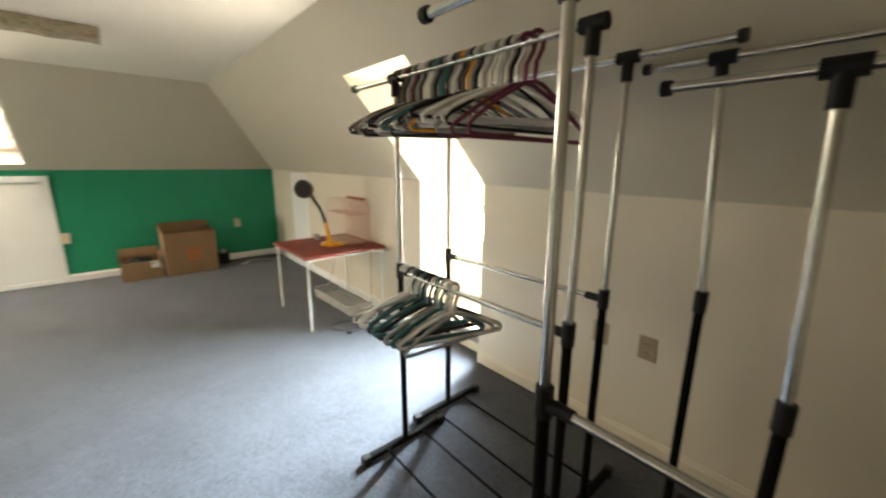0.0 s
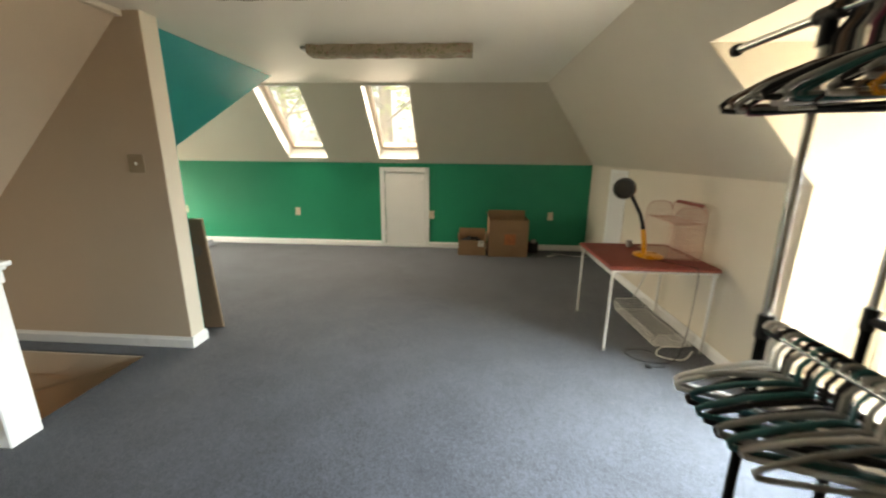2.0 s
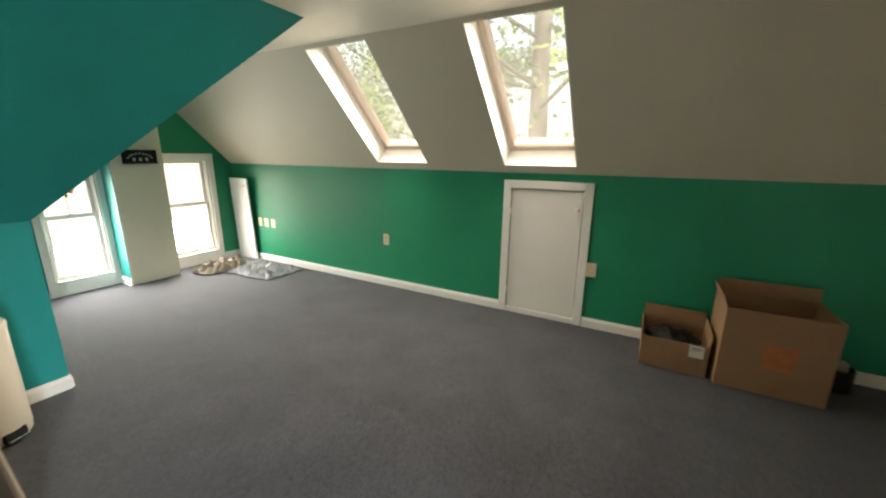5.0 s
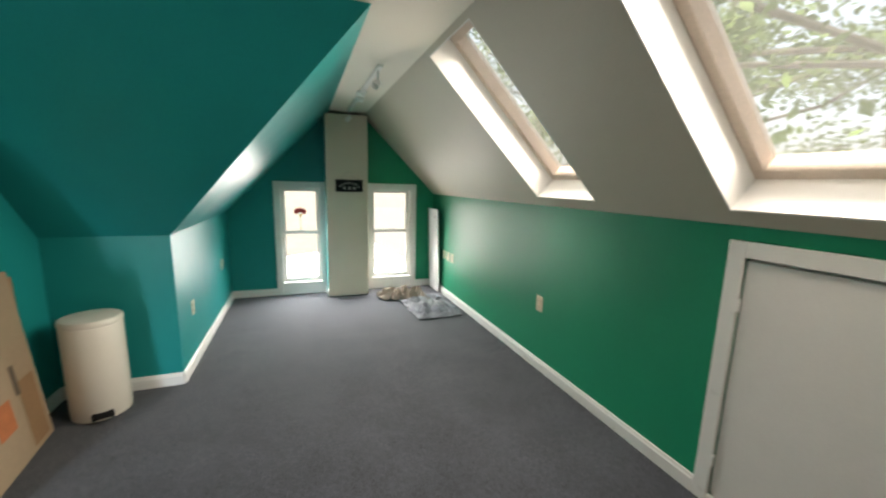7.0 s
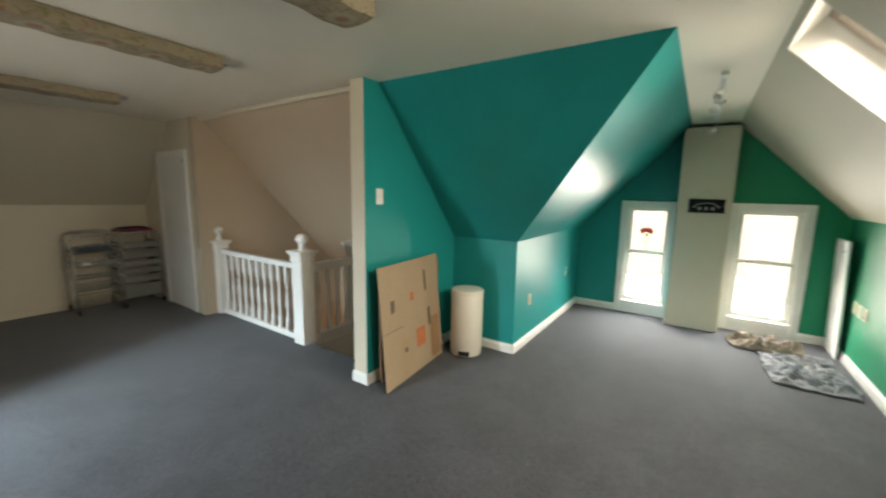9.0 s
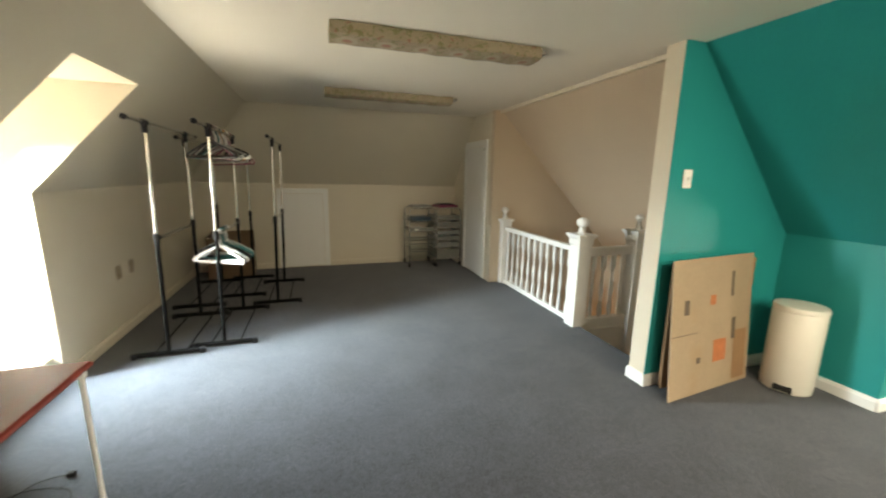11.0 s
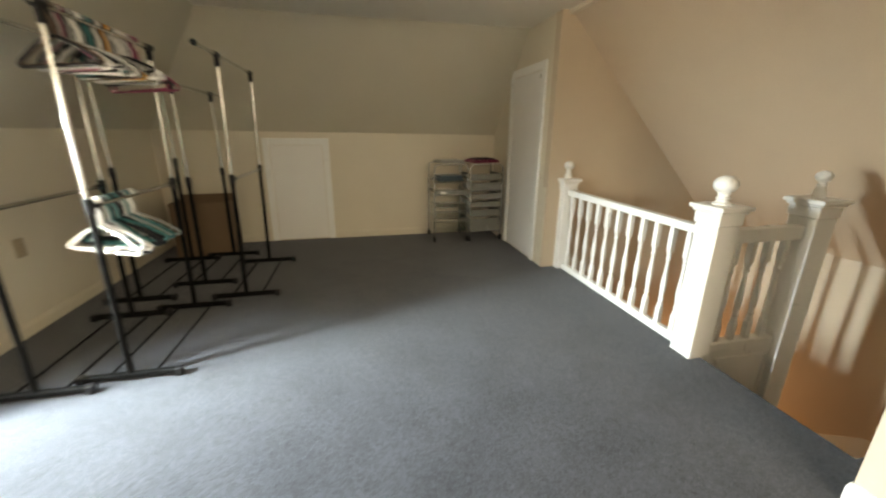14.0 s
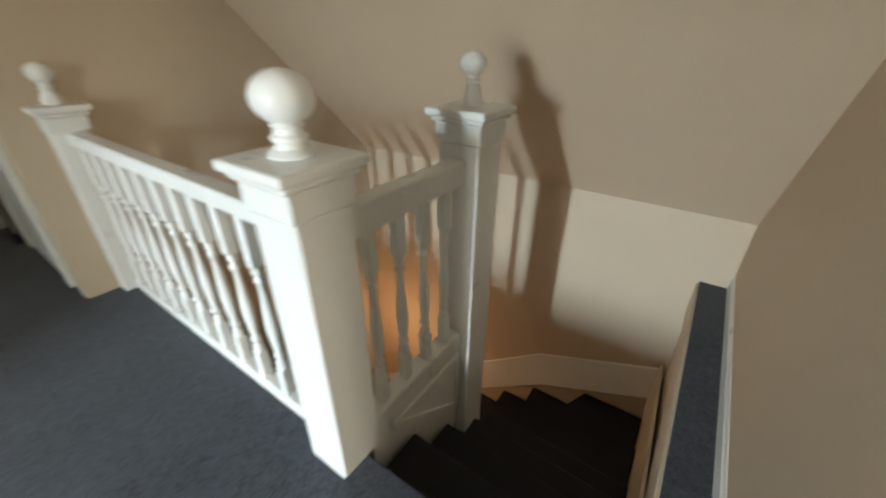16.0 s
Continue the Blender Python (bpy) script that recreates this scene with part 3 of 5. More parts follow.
# ---- windows ----
def sash_window(name, y0, y1, label):
    """A double-hung window in the west gable: casing, frame, two sashes with panes, a lock."""
    w = thing(name, label, "window", kind="structure", place=pose(XW, 0, 0))
    c = 0.068
    part("casing", boxed((0, y0 - c, 0.0), (0.02, y0 + 0.004, WZ1 + c), 0.004), "trim", w)
    part("casing", boxed((0, y1 - 0.004, 0.0), (0.02, y1 + c, WZ1 + c), 0.004), "trim", w)
    part("head_casing", boxed((0, y0 + 0.004, WZ1 - 0.004), (0.02, y1 - 0.004, WZ1 + c), 0.004), "trim", w)
    part("apron", boxed((0, y0 + 0.004, 0.0), (0.018, y1 - 0.004, WZ0 + 0.004), 0.003), "trim", w)
    part("sill", boxed((-0.12, y0 + 0.004, WZ0 + 0.004), (0.026, y1 - 0.004, WZ0 + 0.028), 0.004), "trim", w)
    for a, b in ((y0, y0 + 0.022), (y1 - 0.022, y1)):
        part("jamb", boxed((-0.15, a, WZ0 + 0.028), (0.0, b, WZ1), 0.003), "trim", w)
    part("head_jamb", boxed((-0.15, y0 + 0.022, WZ1 - 0.02), (0.0, y1 - 0.022, WZ1), 0.003), "trim", w)
    zm = 0.80
    for nm, x, a, b in (("lower_sash", -0.06, WZ0 + 0.028, zm + 0.018), ("upper_sash", -0.095, zm - 0.018, WZ1 - 0.02)):
        bm = bmesh.new()
        r, ya, yb = 0.034, y0 + 0.024, y1 - 0.024
        box(bm, (x - 0.016, ya, a), (x + 0.016, ya + r, b), 0.003)
        box(bm, (x - 0.016, yb - r, a), (x + 0.016, yb, b), 0.003)
        box(bm, (x - 0.015, ya + r, a), (x + 0.015, yb - r, a + (0.05 if nm == "lower_sash" else 0.036)), 0.003)
        box(bm, (x - 0.015, ya + r, b - 0.036), (x + 0.015, yb - r, b), 0.003)
        s = part(nm, bm, "trim", w)
        g = part("pane", boxed((x - 0.003, ya + r - 0.004, a + 0.03), (x + 0.003, yb - r + 0.004, b - 0.03)), "glass", s)
        g.visible_shadow = False
    part("sash_lock", boxed((-0.05, (y0 + y1) / 2 - 0.02, zm + 0.018), (-0.02, (y0 + y1) / 2 + 0.02, zm + 0.032), 0.004), "trim", w)
    return w


sash_window("window_1", WIN[0][0], WIN[0][1], "white double-hung window in the teal gable wall")
sash_window("window_2", WIN[1][0], WIN[1][1], "white double-hung window in the green gable wall")

# skylights
sn = NT.normalized()

for i, (a, b) in enumerate(SKY):
    up = Vector((0, -1, -rn)).normalized()
    base = Vector(((a + b) / 2, s0, north_z(s0))) + sn * 0.185
    rot = Matrix((Vector((1, 0, 0)), up, -sn)).transposed()
    if rot.determinant() < 0:
        rot = Matrix((Vector((-1, 0, 0)), up, -sn)).transposed()
    w = thing("window_%d" % (3 + i), "fixed skylight with a pale wooden frame in the sloped ceiling", "skylight", kind="structure", place=Matrix.Translation(base) @ rot.to_4x4())
    hw, ln, r = (b - a) / 2, (Vector((0, s1, north_z(s1))) - Vector((0, s0, north_z(s0)))).length, 0.055
    part("frame_rail", boxed((-hw + 0.002, 0.002, -0.10), (hw - 0.002, r, 0.0), 0.004), "wood", w)
    part("frame_rail", boxed((-hw + 0.002, ln - r, -0.10), (hw - 0.002, ln - 0.002, 0.0), 0.004), "wood", w)
    part("frame_stile", boxed((-hw + 0.002, r, -0.10), (-hw + r, ln - r, 0.0), 0.004), "wood", w)
    part("frame_stile", boxed((hw - r, r, -0.10), (hw - 0.002, ln - r, 0.0), 0.004), "wood", w)
    # thin white linings added so the shaft sides look flooded with daylight
    for lo, hi in (((-hw + 0.001, 0.001, 0.001), (-hw + 0.009, ln - 0.001, 0.184)), ((hw - 0.009, 0.001, 0.001), (hw - 0.001, ln - 0.001, 0.184)),
                   ((-hw + 0.009, 0.001, 0.001), (hw - 0.009, 0.009, 0.184)), ((-hw + 0.009, ln - 0.009, 0.001), (hw - 0.009, ln - 0.001, 0.184))):
        part("shaft_lining", boxed(lo, hi), "door", w, "white shaft lining, lighter than the slope to look sunlit")
    g = part("pane", boxed((-hw + r - 0.004, r - 0.004, -0.075), (hw - r + 0.004, ln - r + 0.004, -0.069)), "hazy_glass", w)
    g.visible_shadow = False

# dormer window and ledge
w = thing("window_5", "tall white dormer window full of bright daylight", "window", kind="structure", place=pose(DO - 0.06, 0, 0))
ya, yb, za, zb = D0 + 0.006, D1 - 0.006, 0.20, DZ - 0.008
part("frame_stile", boxed((-0.03, ya, za), (0.05, ya + 0.05, zb), 0.004), "trim", w)
part("frame_stile", boxed((-0.03, yb - 0.05, za), (0.05, yb, zb), 0.004), "trim", w)
part("frame_rail", boxed((-0.03, ya + 0.05, za), (0.05, yb - 0.05, za + 0.06), 0.004), "trim", w)
part("frame_rail", boxed((-0.03, ya + 0.05, zb - 0.05), (0.05, yb - 0.05, zb), 0.004), "trim", w)
part("meeting_rail", boxed((-0.02, ya + 0.05, 1.05), (0.04, yb - 0.05, 1.09), 0.004), "trim", w)
for a, b in ((za + 0.05, 1.055), (1.085, zb - 0.04)):
    g = part("pane", boxed((0.005, ya + 0.045, a), (0.011, yb - 0.045, b)), "glass", w)
    g.visible_shadow = False
l = thing("window_ledge", "cream low window ledge with a grey front board in the dormer", "ledge", kind="structure", place=pose(0, 0, 0))
part("top_board", boxed((2.43, D0 + 0.006, 0.172), (DO - 0.09, D1 - 0.006, 0.20), 0.005), "cream", l)
part("front_board", boxed((2.455, D0 + 0.006, 0.085), (2.475, D1 - 0.006, 0.172), 0.003), material("grey_painted_board", (0.16, 0.155, 0.15), 0.5), l)
part("kick_board", boxed((2.47, D0 + 0.006, 0.003), (2.486, D1 - 0.006, 0.085), 0.002), "cream", l)


# ---- stairs and railing ----
st = thing("staircase", "dark carpeted winding stairs going down", "stairs", kind="structure", place=pose(0, 0, 0))
rise, run = 0.19, 0.225
sx, sy0 = -1.776, 2.235
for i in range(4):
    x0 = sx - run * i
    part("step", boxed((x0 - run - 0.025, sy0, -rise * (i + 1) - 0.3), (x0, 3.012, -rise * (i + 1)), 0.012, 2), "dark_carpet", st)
px_, py_ = sx - run * 4, 2.24
for i, (c0, c1) in enumerate((((0.0, 3.012), (-0.42, 3.012)), ((-0.42, 3.012), (WX + 0.012, 2.62)), ((WX + 0.012, 2.62), (WX + 0.012, 2.24)))):
    pts = [(px_, py_)]
    pts.append((px_ + (c0[0] if c0[0] > WX + 0.1 and i < 2 else 0), c0[1]) if i < 2 else c0)
    if i == 1:
        pts.append((WX + 0.012, 3.012))
    pts.append((px_ + c1[0], c1[1]) if i == 0 else c1)
    z = -rise * (5 + i)
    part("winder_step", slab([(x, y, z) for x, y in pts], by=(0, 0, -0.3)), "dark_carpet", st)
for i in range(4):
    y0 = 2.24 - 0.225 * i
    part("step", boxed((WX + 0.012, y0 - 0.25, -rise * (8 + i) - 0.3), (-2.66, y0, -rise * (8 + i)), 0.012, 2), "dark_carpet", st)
part("inner_wall", boxed((-2.66, 0.56, -2.59), (-2.60, 2.20, -0.96), 0.003), "peach", st)
# white skirt boards; the north one is toned down
bm = slab([(WX + 0.003, 3.01, -0.66), (WX + 0.003, 3.01, -0.92), (WX + 0.003, 2.3, -1.25), (WX + 0.003, 0.6, -2.5), (WX + 0.003, 0.6, -2.2), (WX + 0.003, 2.25, -0.96)], by=(0.018, 0, 0))
part("skirt_board", bm, "trim", st)
# north board in peach, its shade put into the colour
bm = slab([(sx, 3.008, -0.012), (WX + 0.02, 3.008, -0.62), (WX + 0.02, 3.008, -1.0), (sx, 3.008, -0.3)], by=(0, -0.014, 0))
part("skirt_board", bm, "peach", st)
bm = slab([(-1.835, 2.214, -0.005), (-2.52, 2.214, -0.005), (-2.62, 2.214, -0.72), (-2.62, 2.214, -1.0), (-1.835, 2.214, -0.4)], by=(0, -0.06, 0))
part("stringer", bm, "trim", st)
part("stringer_moulding", boxed((-2.36, 2.2145, -0.075), (-1.93, 2.226, -0.050), 0.004), "trim", st)
part("stringer_moulding", slab([(-2.36, 2.2145, -0.08), (-2.36, 2.2145, -0.40), (-2.335, 2.2145, -0.38), (-2.335, 2.2145, -0.08)], by=(0, 0.010, 0)), "trim", st)
part("stringer_moulding", slab([(-2.335, 2.2145, -0.38), (-1.95, 2.2145, -0.10), (-1.95, 2.2145, -0.08), (-1.975, 2.2145, -0.08), (-2.335, 2.2145, -0.345)], by=(0, 0.010, 0)), "trim", st)


def newel(name, parent, x, y, low=0.0, w=0.145, top=0.93, ball=1.0):
    """A boxed newel post with a collar, moulded cap and turned ball."""
    h = w / 2
    bm = boxed((x - h, y - h, low), (x + h, y + h, top - 0.10), 0.006)
    post = part(name, bm, "trim", parent)
    bm = boxed((x - h - 0.008, y - h - 0.008, top - 0.10), (x + h + 0.008, y + h + 0.008, top - 0.035), 0.005)
    part("collar", bm, "trim", post)
    bm = boxed((x - h - 0.02, y - h - 0.02, top - 0.035), (x + h + 0.02, y + h + 0.02, top - 0.018), 0.006)
    box(bm, (x - h - 0.034, y - h - 0.034, top - 0.018), (x + h + 0.034, y + h + 0.034, top + 0.008), 0.008, 2)
    part("cap", bm, "trim", post)
    prof = [(0.046, 0.0), (0.048, 0.007), (0.042, 0.013), (0.033, 0.018), (0.030, 0.028), (0.036, 0.034), (0.036, 0.040), (0.029, 0.046), (0.028, 0.055), (0.034, 0.062)]
    prof += [(0.060 * math.cos(a), 0.110 + 0.050 * math.sin(a)) for a in [radians(-60 + 15 * k) for k in range(10)]] + [(0.004, 0.160)]
    prof = [(q * ball, 0.163 * (1 - ball) * min(1, k / 3) + v * ball) for k, (q, v) in enumerate(prof)]
    part("ball", lathe(bmesh.new(), (x, y, top + 0.006), prof, 24), "trim", post, smooth=True)
    return post


BAL = [(0.019, 0.0), (0.019, 0.02), (0.012, 0.035), (0.019, 0.05), (0.012, 0.065), (0.017, 0.10), (0.0205, 0.15), (0.018, 0.20), (0.012, 0.27), (0.0105, 0.31), (0.0175, 0.325), (0.011, 0.34), (0.0175, 0.355), (0.013, 0.37)]


def baluster(parent, x, y, z0, z1):
    s = 0.0185
    bm = boxed((x - s, y - s, z0), (x + s, y + s, z0 + 0.12), 0.003)
    box(bm, (x - s, y - s, z1 - 0.17), (x + s, y + s, z1), 0.003)
    span = z1 - 0.17 - (z0 + 0.12)
    lathe(bm, (x, y, z0 + 0.12), [(r, h * span / 0.37) for r, h in BAL], 10)
    part("baluster", bm, "trim", parent, smooth=True)


ra = thing("stair_railing", "white painted stair railing with turned balusters and ball-topped newels", "railing")
xr = -1.765
newel("newel_post", ra, -1.757, 2.183, -0.002, 0.15, 0.925)
newel("newel_post", ra, -1.757, 0.565, -0.002, 0.13, 0.885, 0.8)
newel("newel_post", ra, -2.445, 2.183, -0.72, 0.158, 0.94, 0.68)


def hand_rail(a, b, z, name, w=0.062, h=0.055):
    if a[0] == b[0]:
        return part(name, boxed((a[0] - w / 2, a[1], z - h), (a[0] + w / 2, b[1], z), 0.008, 2), "trim", ra)
    return part(name, boxed((a[0], a[1] - w / 2, z - h), (b[0], a[1] + w / 2, z), 0.008, 2), "trim", ra)


hand_rail((xr, 0.625), (xr, 2.108), 0.79, "top_rail")
hand_rail((xr, 0.625), (xr, 2.108), 0.055, "bottom_rail", 0.05, 0.057)
hand_rail((-2.366, 2.183), (-1.832, 2.183), 0.79, "top_rail", 0.066, 0.085)
hand_rail((-2.366, 2.183), (-1.832, 2.183), 0.055, "bottom_rail", 0.07, 0.06)
for i in range(11):
    baluster(ra, xr, 0.69 + i * 0.1335, 0.055, 0.735)
for i in range(4):
    baluster(ra, -1.93 - i * 0.12, 2.183, 0.055, 0.735)
part("wall_post", boxed((XD - 0.10, 0.452, -0.002), (XD + 0.006, 0.53, 0.80), 0.004), "cream", ra)


# ---- outlets and switches ----
def plate(name, label, m, holes=True, w=0.072, h=0.115, toggle=False, mat=None):
    p = thing(name, label, "switch" if toggle else "outlet", place=m)
    part("cover_plate", boxed((-w / 2, -h / 2, 0), (w / 2, h / 2, 0.006), 0.003, 2), mat or ("ivory" if not toggle else "trim"), p)
    if toggle:
        part("toggle", boxed((-0.006, -0.012, 0.006), (0.006, 0.012, 0.014), 0.002), "trim", p)
    elif holes:
        for z in (-0.024, 0.024):
            r = part("receptacle", boxed((-0.016, z - 0.013, 0.006), (0.016, z + 0.013, 0.009), 0.004), mat or "ivory", p)
            part("slot", boxed((-0.008, z - 0.004, 0.009), (-0.005, z + 0.005, 0.0096)), "black", r)
            part("slot", boxed((0.005, z - 0.004, 0.009), (0.008, z + 0.005, 0.0096)), "black", r)
    return p


NORTH, EAST, SOUTH, WESTW = 180, 90, 0, -90


def on_wall(x, y, z, turn):
    return Matrix.Translation((x, y, z)) @ Matrix.Rotation(radians(turn), 4, "Z") @ Matrix.Rotation(radians(-90), 4, "X") @ Matrix.Rotation(radians(180), 4, "Z")


for x in (-2.19, 1.823):
    plate("outlet", "ivory duplex outlet on the green wall", on_wall(x, YN, 0.54, 180), w=0.08, h=0.125)
plate("outlet", "large ivory outlet beside the hatch door", on_wall(-0.02, YN - 0.019, 0.53, 180), w=0.085, h=0.125)
for x in (-4.36, -4.225, -4.09):
    plate("outlet", "ivory outlet in a row of three on the green wall", on_wall(x, YN, 0.54, 180), holes=x != -4.225, w=0.075)
for y in (0.985, 1.225):
    plate("outlet", "tan outlet on the cream wall behind the racks", on_wall(XE, y, 0.565, 90), w=0.085, h=0.125, mat="tan")
plate("outlet", "ivory outlet on the teal nook wall", on_wall(-3.11, NY, 0.45, 0))
plate("outlet", "ivory outlet on the teal nook wall near the window", on_wall(-4.33, NY, 0.54, 0))
plate("light_switch", "white switch plate on the teal partition", on_wall(-1.66, P1, 1.47, 0), toggle=True, w=0.075, h=0.12)
plate("light_switch", "tan switch plate on the cream partition above the stairs", on_wall(-1.70, P0 - 0.004, 1.37, 180), toggle=True, w=0.115, h=0.12, mat="tan")


# ---- ceiling lights with fabric covers ----
def fabric_light(y, n):
    f = thing("ceiling_light", "ceiling light tube box wrapped in faded floral fabric", "ceiling light", "fabric covered ceiling lights", place=pose(0, y, 0))
    bm = bmesh.new()
    nx, prof = 26, [(-0.10, 0.07), (-0.104, 0.03), (-0.096, 0.004), (-0.06, -0.004), (0, -0.007), (0.06, -0.004), (0.096, 0.004), (0.104, 0.03), (0.10, 0.07)]
    rnd = random.Random(n)
    rows = []
    for i in range(nx + 1):
        x = -0.78 + 1.34 * i / nx
        j = 0.003 * math.sin(i * 1.3 + n) + rnd.uniform(-0.002, 0.002)
        rows.append([bm.verts.new((x, u * (1 + j), ZC - 0.072 + v + j)) for u, v in prof])
    for a, b in zip(rows, rows[1:]):
        for q in range(len(prof) - 1):
            bm.faces.new((a[q], a[q + 1], b[q + 1], b[q]))
    bm.faces.new(rows[0])
    bm.faces.new(list(reversed(rows[-1])))
    part("fabric_cover", bm, "floral", f, "faded floral fabric cover", smooth=True)
    part("mounting_box", boxed((-0.77, -0.085, ZC - 0.03), (0.55, 0.085, ZC - 0.001), 0.003), "trim", f)
    # end piece coloured grey for the shadow at the cover's west end
    part("end_clip", boxed((-0.85, -0.045, ZC - 0.024), (-0.775, 0.045, ZC - 0.001), 0.003), "hgrey", f)


for n, y in enumerate((1.0, 2.76, 4.02)):
    fabric_light(y, n)

# track light on the nook ceiling
tl = thing("track_light", "white ceiling track with three small swivel spotlights", "track light")
part("track", boxed((-4.55, 5.365, ZC - 0.022), (-2.62, 5.405, ZC - 0.001), 0.004), "trim", tl)
part("feed_box", boxed((-3.62, 5.345, ZC - 0.03), (-3.48, 5.425, ZC - 0.001), 0.005), "trim", tl)
for x, ang in ((-2.72, 20), (-3.42, -25), (-4.45, 10)):
    h = part("spotlight", rod(bmesh.new(), (x, 5.385, ZC - 0.022), (x, 5.385, ZC - 0.10), 0.007, 8), "trim", tl)
    head = lathe(bmesh.new(), (0, 0, 0), [(0.012, 0.0), (0.028, 0.006), (0.034, 0.03), (0.036, 0.085), (0.032, 0.085), (0.028, 0.05), (0.004, 0.045)], 16)
    bmesh.ops.transform(head, matrix=pose(x, 5.385, ZC - 0.10, 110 + ang, 0, 35 + ang) @ Matrix.Scale(0.78, 4), verts=head.verts)
    part("lamp_head", head, "trim", h, "white spotlight head", smooth=True)


# ---- garment racks ----
def garment_rack(label, xc, y0, y1, top=1.80, joint=0.965, mid=True, reach=0.14, bar=0.235, turn=0.0, lean=0.015, tip=0.0, slide=0.0):
    r = thing("garment_rack", label, "clothes rack", "garment racks", place=pose(xc, (y0 + y1) / 2, 0, 0, 0, turn))
    h = (y1 - y0) / 2
    lx = lambda z: -lean * z
    jx, tx = lx(joint), lx(top)
    for y in (-h, h):
        bm = boxed((-bar, y - 0.017, 0.012), (bar, y + 0.017, 0.046), 0.006)
        f = part("foot_bar", bm, "blacksteel", r)
        for x in (-bar, bar):
            part("foot_cap", boxed((x - 0.02, y - 0.021, 0.0), (x + 0.02, y + 0.021, 0.05), 0.007, 2), "black", f)
        part("lower_pole", rod(bmesh.new(), (0, y, 0.04), (jx, y, joint), 0.0155), "blacksteel", r, smooth=True)
        yt = y + tip
        part("upper_pole", rod(bmesh.new(), (jx, y, joint), (tx, yt, top - 0.02), 0.0125), "chrome", r, smooth=True)
        part("collar", rod(bmesh.new(), (jx, y, joint - 0.045), (jx, y, joint + 0.028), 0.0205, 14), "black", r, smooth=True)
        bm = rod(bmesh.new(), (tx, yt - tip * 0.06, top - 0.075), (tx, yt, top - 0.01), 0.019, 14)
        rod(bm, (tx, yt - 0.035, top), (tx, yt + 0.035, top), 0.021, 14)
        part("tee_joint", bm, "black", r, smooth=True)
    part("top_rod", rod(bmesh.new(), (tx, tip + slide - h - reach, top), (tx, tip + slide + h + reach, top), 0.0125), "chrome", r, smooth=True)
    for s in (-1, 1):
        part("rod_cap", rod(bmesh.new(), (tx, tip + slide + s * (h + reach - 0.006), top), (tx, tip + slide + s * (h + reach + 0.016), top), 0.019, 14), "black", r, smooth=True)
    if mid:
        m = part("middle_rod", rod(bmesh.new(), (jx, -h, joint - 0.01), (jx, h, joint - 0.01), 0.0115), "chrome", r, smooth=True)
        for s in (-1, 1):
            part("rod_socket", rod(bmesh.new(), (jx, s * h, joint - 0.01), (jx, s * (h - 0.07), joint - 0.01), 0.0155, 12), "black", m, smooth=True)
    for x in (-0.12, 0.10):
        part("base_rod", rod(bmesh.new(), (x, -h, 0.034), (x, h, 0.034), 0.0065, 8), "blacksteel", r, smooth=True)
    return r


garment_rack("black and chrome garment rack standing empty by the cream wall", 1.852, 0.98, 1.87, reach=0.30)
garment_rack("black and chrome garment rack loaded with hangers on two rods", 1.474, 0.90, 1.785, reach=0.17, slide=0.17)
garment_rack("black and chrome garment rack with an empty rod", 1.148, -0.13, 0.755, top=1.80, reach=0.16, slide=0.22, lean=0.025)
garment_rack("low black and chrome garment rack with an empty rod", 1.565, -0.43, 0.41, top=1.64, joint=0.915, mid=False, reach=0.30, tip=0.03)
garment_rack("black and chrome garment rack close to the cream wall", 1.935, -0.33, 0.69, top=1.77, joint=1.02, mid=False, reach=0.21, tip=0.045)


# ---- clothes hangers ----
def hanger(color, rnd, rodxyz, swing, thick=0.0055, width=0.205, drop=0.15, twist=0.0):
    x, y, z = rodxyz
    hg = thing("clothes_hanger", HANGER_LABEL[color], "clothes hanger", "hangers on the rack", place=pose(x, y, z, 0, swing, twist))
    neck = 0.112
    hook = [(0.0, 0, -neck - 0.006), (0.0, 0, -0.060)] + [(0.0225 * math.cos(a), 0, -0.0015 + 0.0225 * math.sin(a)) for a in [radians(-60 + 24 * k) for k in range(11)]]
    hook[2] = (0.018, 0, -0.024)
    part("hook", sweep(bmesh.new(), hook, 0.0075, 6), color, hg, smooth=True)
    a = [(0, 0, -neck), (0.03, 0, -neck - 0.007), (width * 0.55, 0, -neck - drop * 0.36), (width * 0.93, 0, -neck - drop * 0.76), (width, 0, -neck - drop * 0.88), (width * 0.97, 0, -neck - drop * 0.99), (width * 0.88, 0, -neck - drop)]
    loop = a + [(-p[0], p[1], p[2]) for p in reversed(a[1:])]
    part("hanger_frame", sweep(bmesh.new(), loop, thick, 8, closed=True), color, hg, smooth=True)
    return hg


HANGER_LABEL = {"hwhite": "white plastic clothes hanger on the rail", "black": "black plastic clothes hanger on the rail", "hteal": "dark teal plastic clothes hanger on the rail",
                "hwood": "dark wooden clothes hanger with a steel hook", "maroon": "maroon plastic clothes hanger on the rail", "yellow": "yellow plastic clothes hanger on the rail", "hgrey": "grey plastic clothes hanger on the rail"}
rnd = random.Random(5)
top_colors = ["black", "hwood", "black", "hgrey", "maroon", "black", "hgrey", "black", "hwhite", "hwhite", "hgrey", "black", "hteal", "hteal", "black", "hgrey", "hwhite", "black", "hwood", "yellow", "hgrey", "black", "hwhite", "hgrey", "hwhite", "hwhite", "hgrey", "hwhite", "black", "hwhite"]
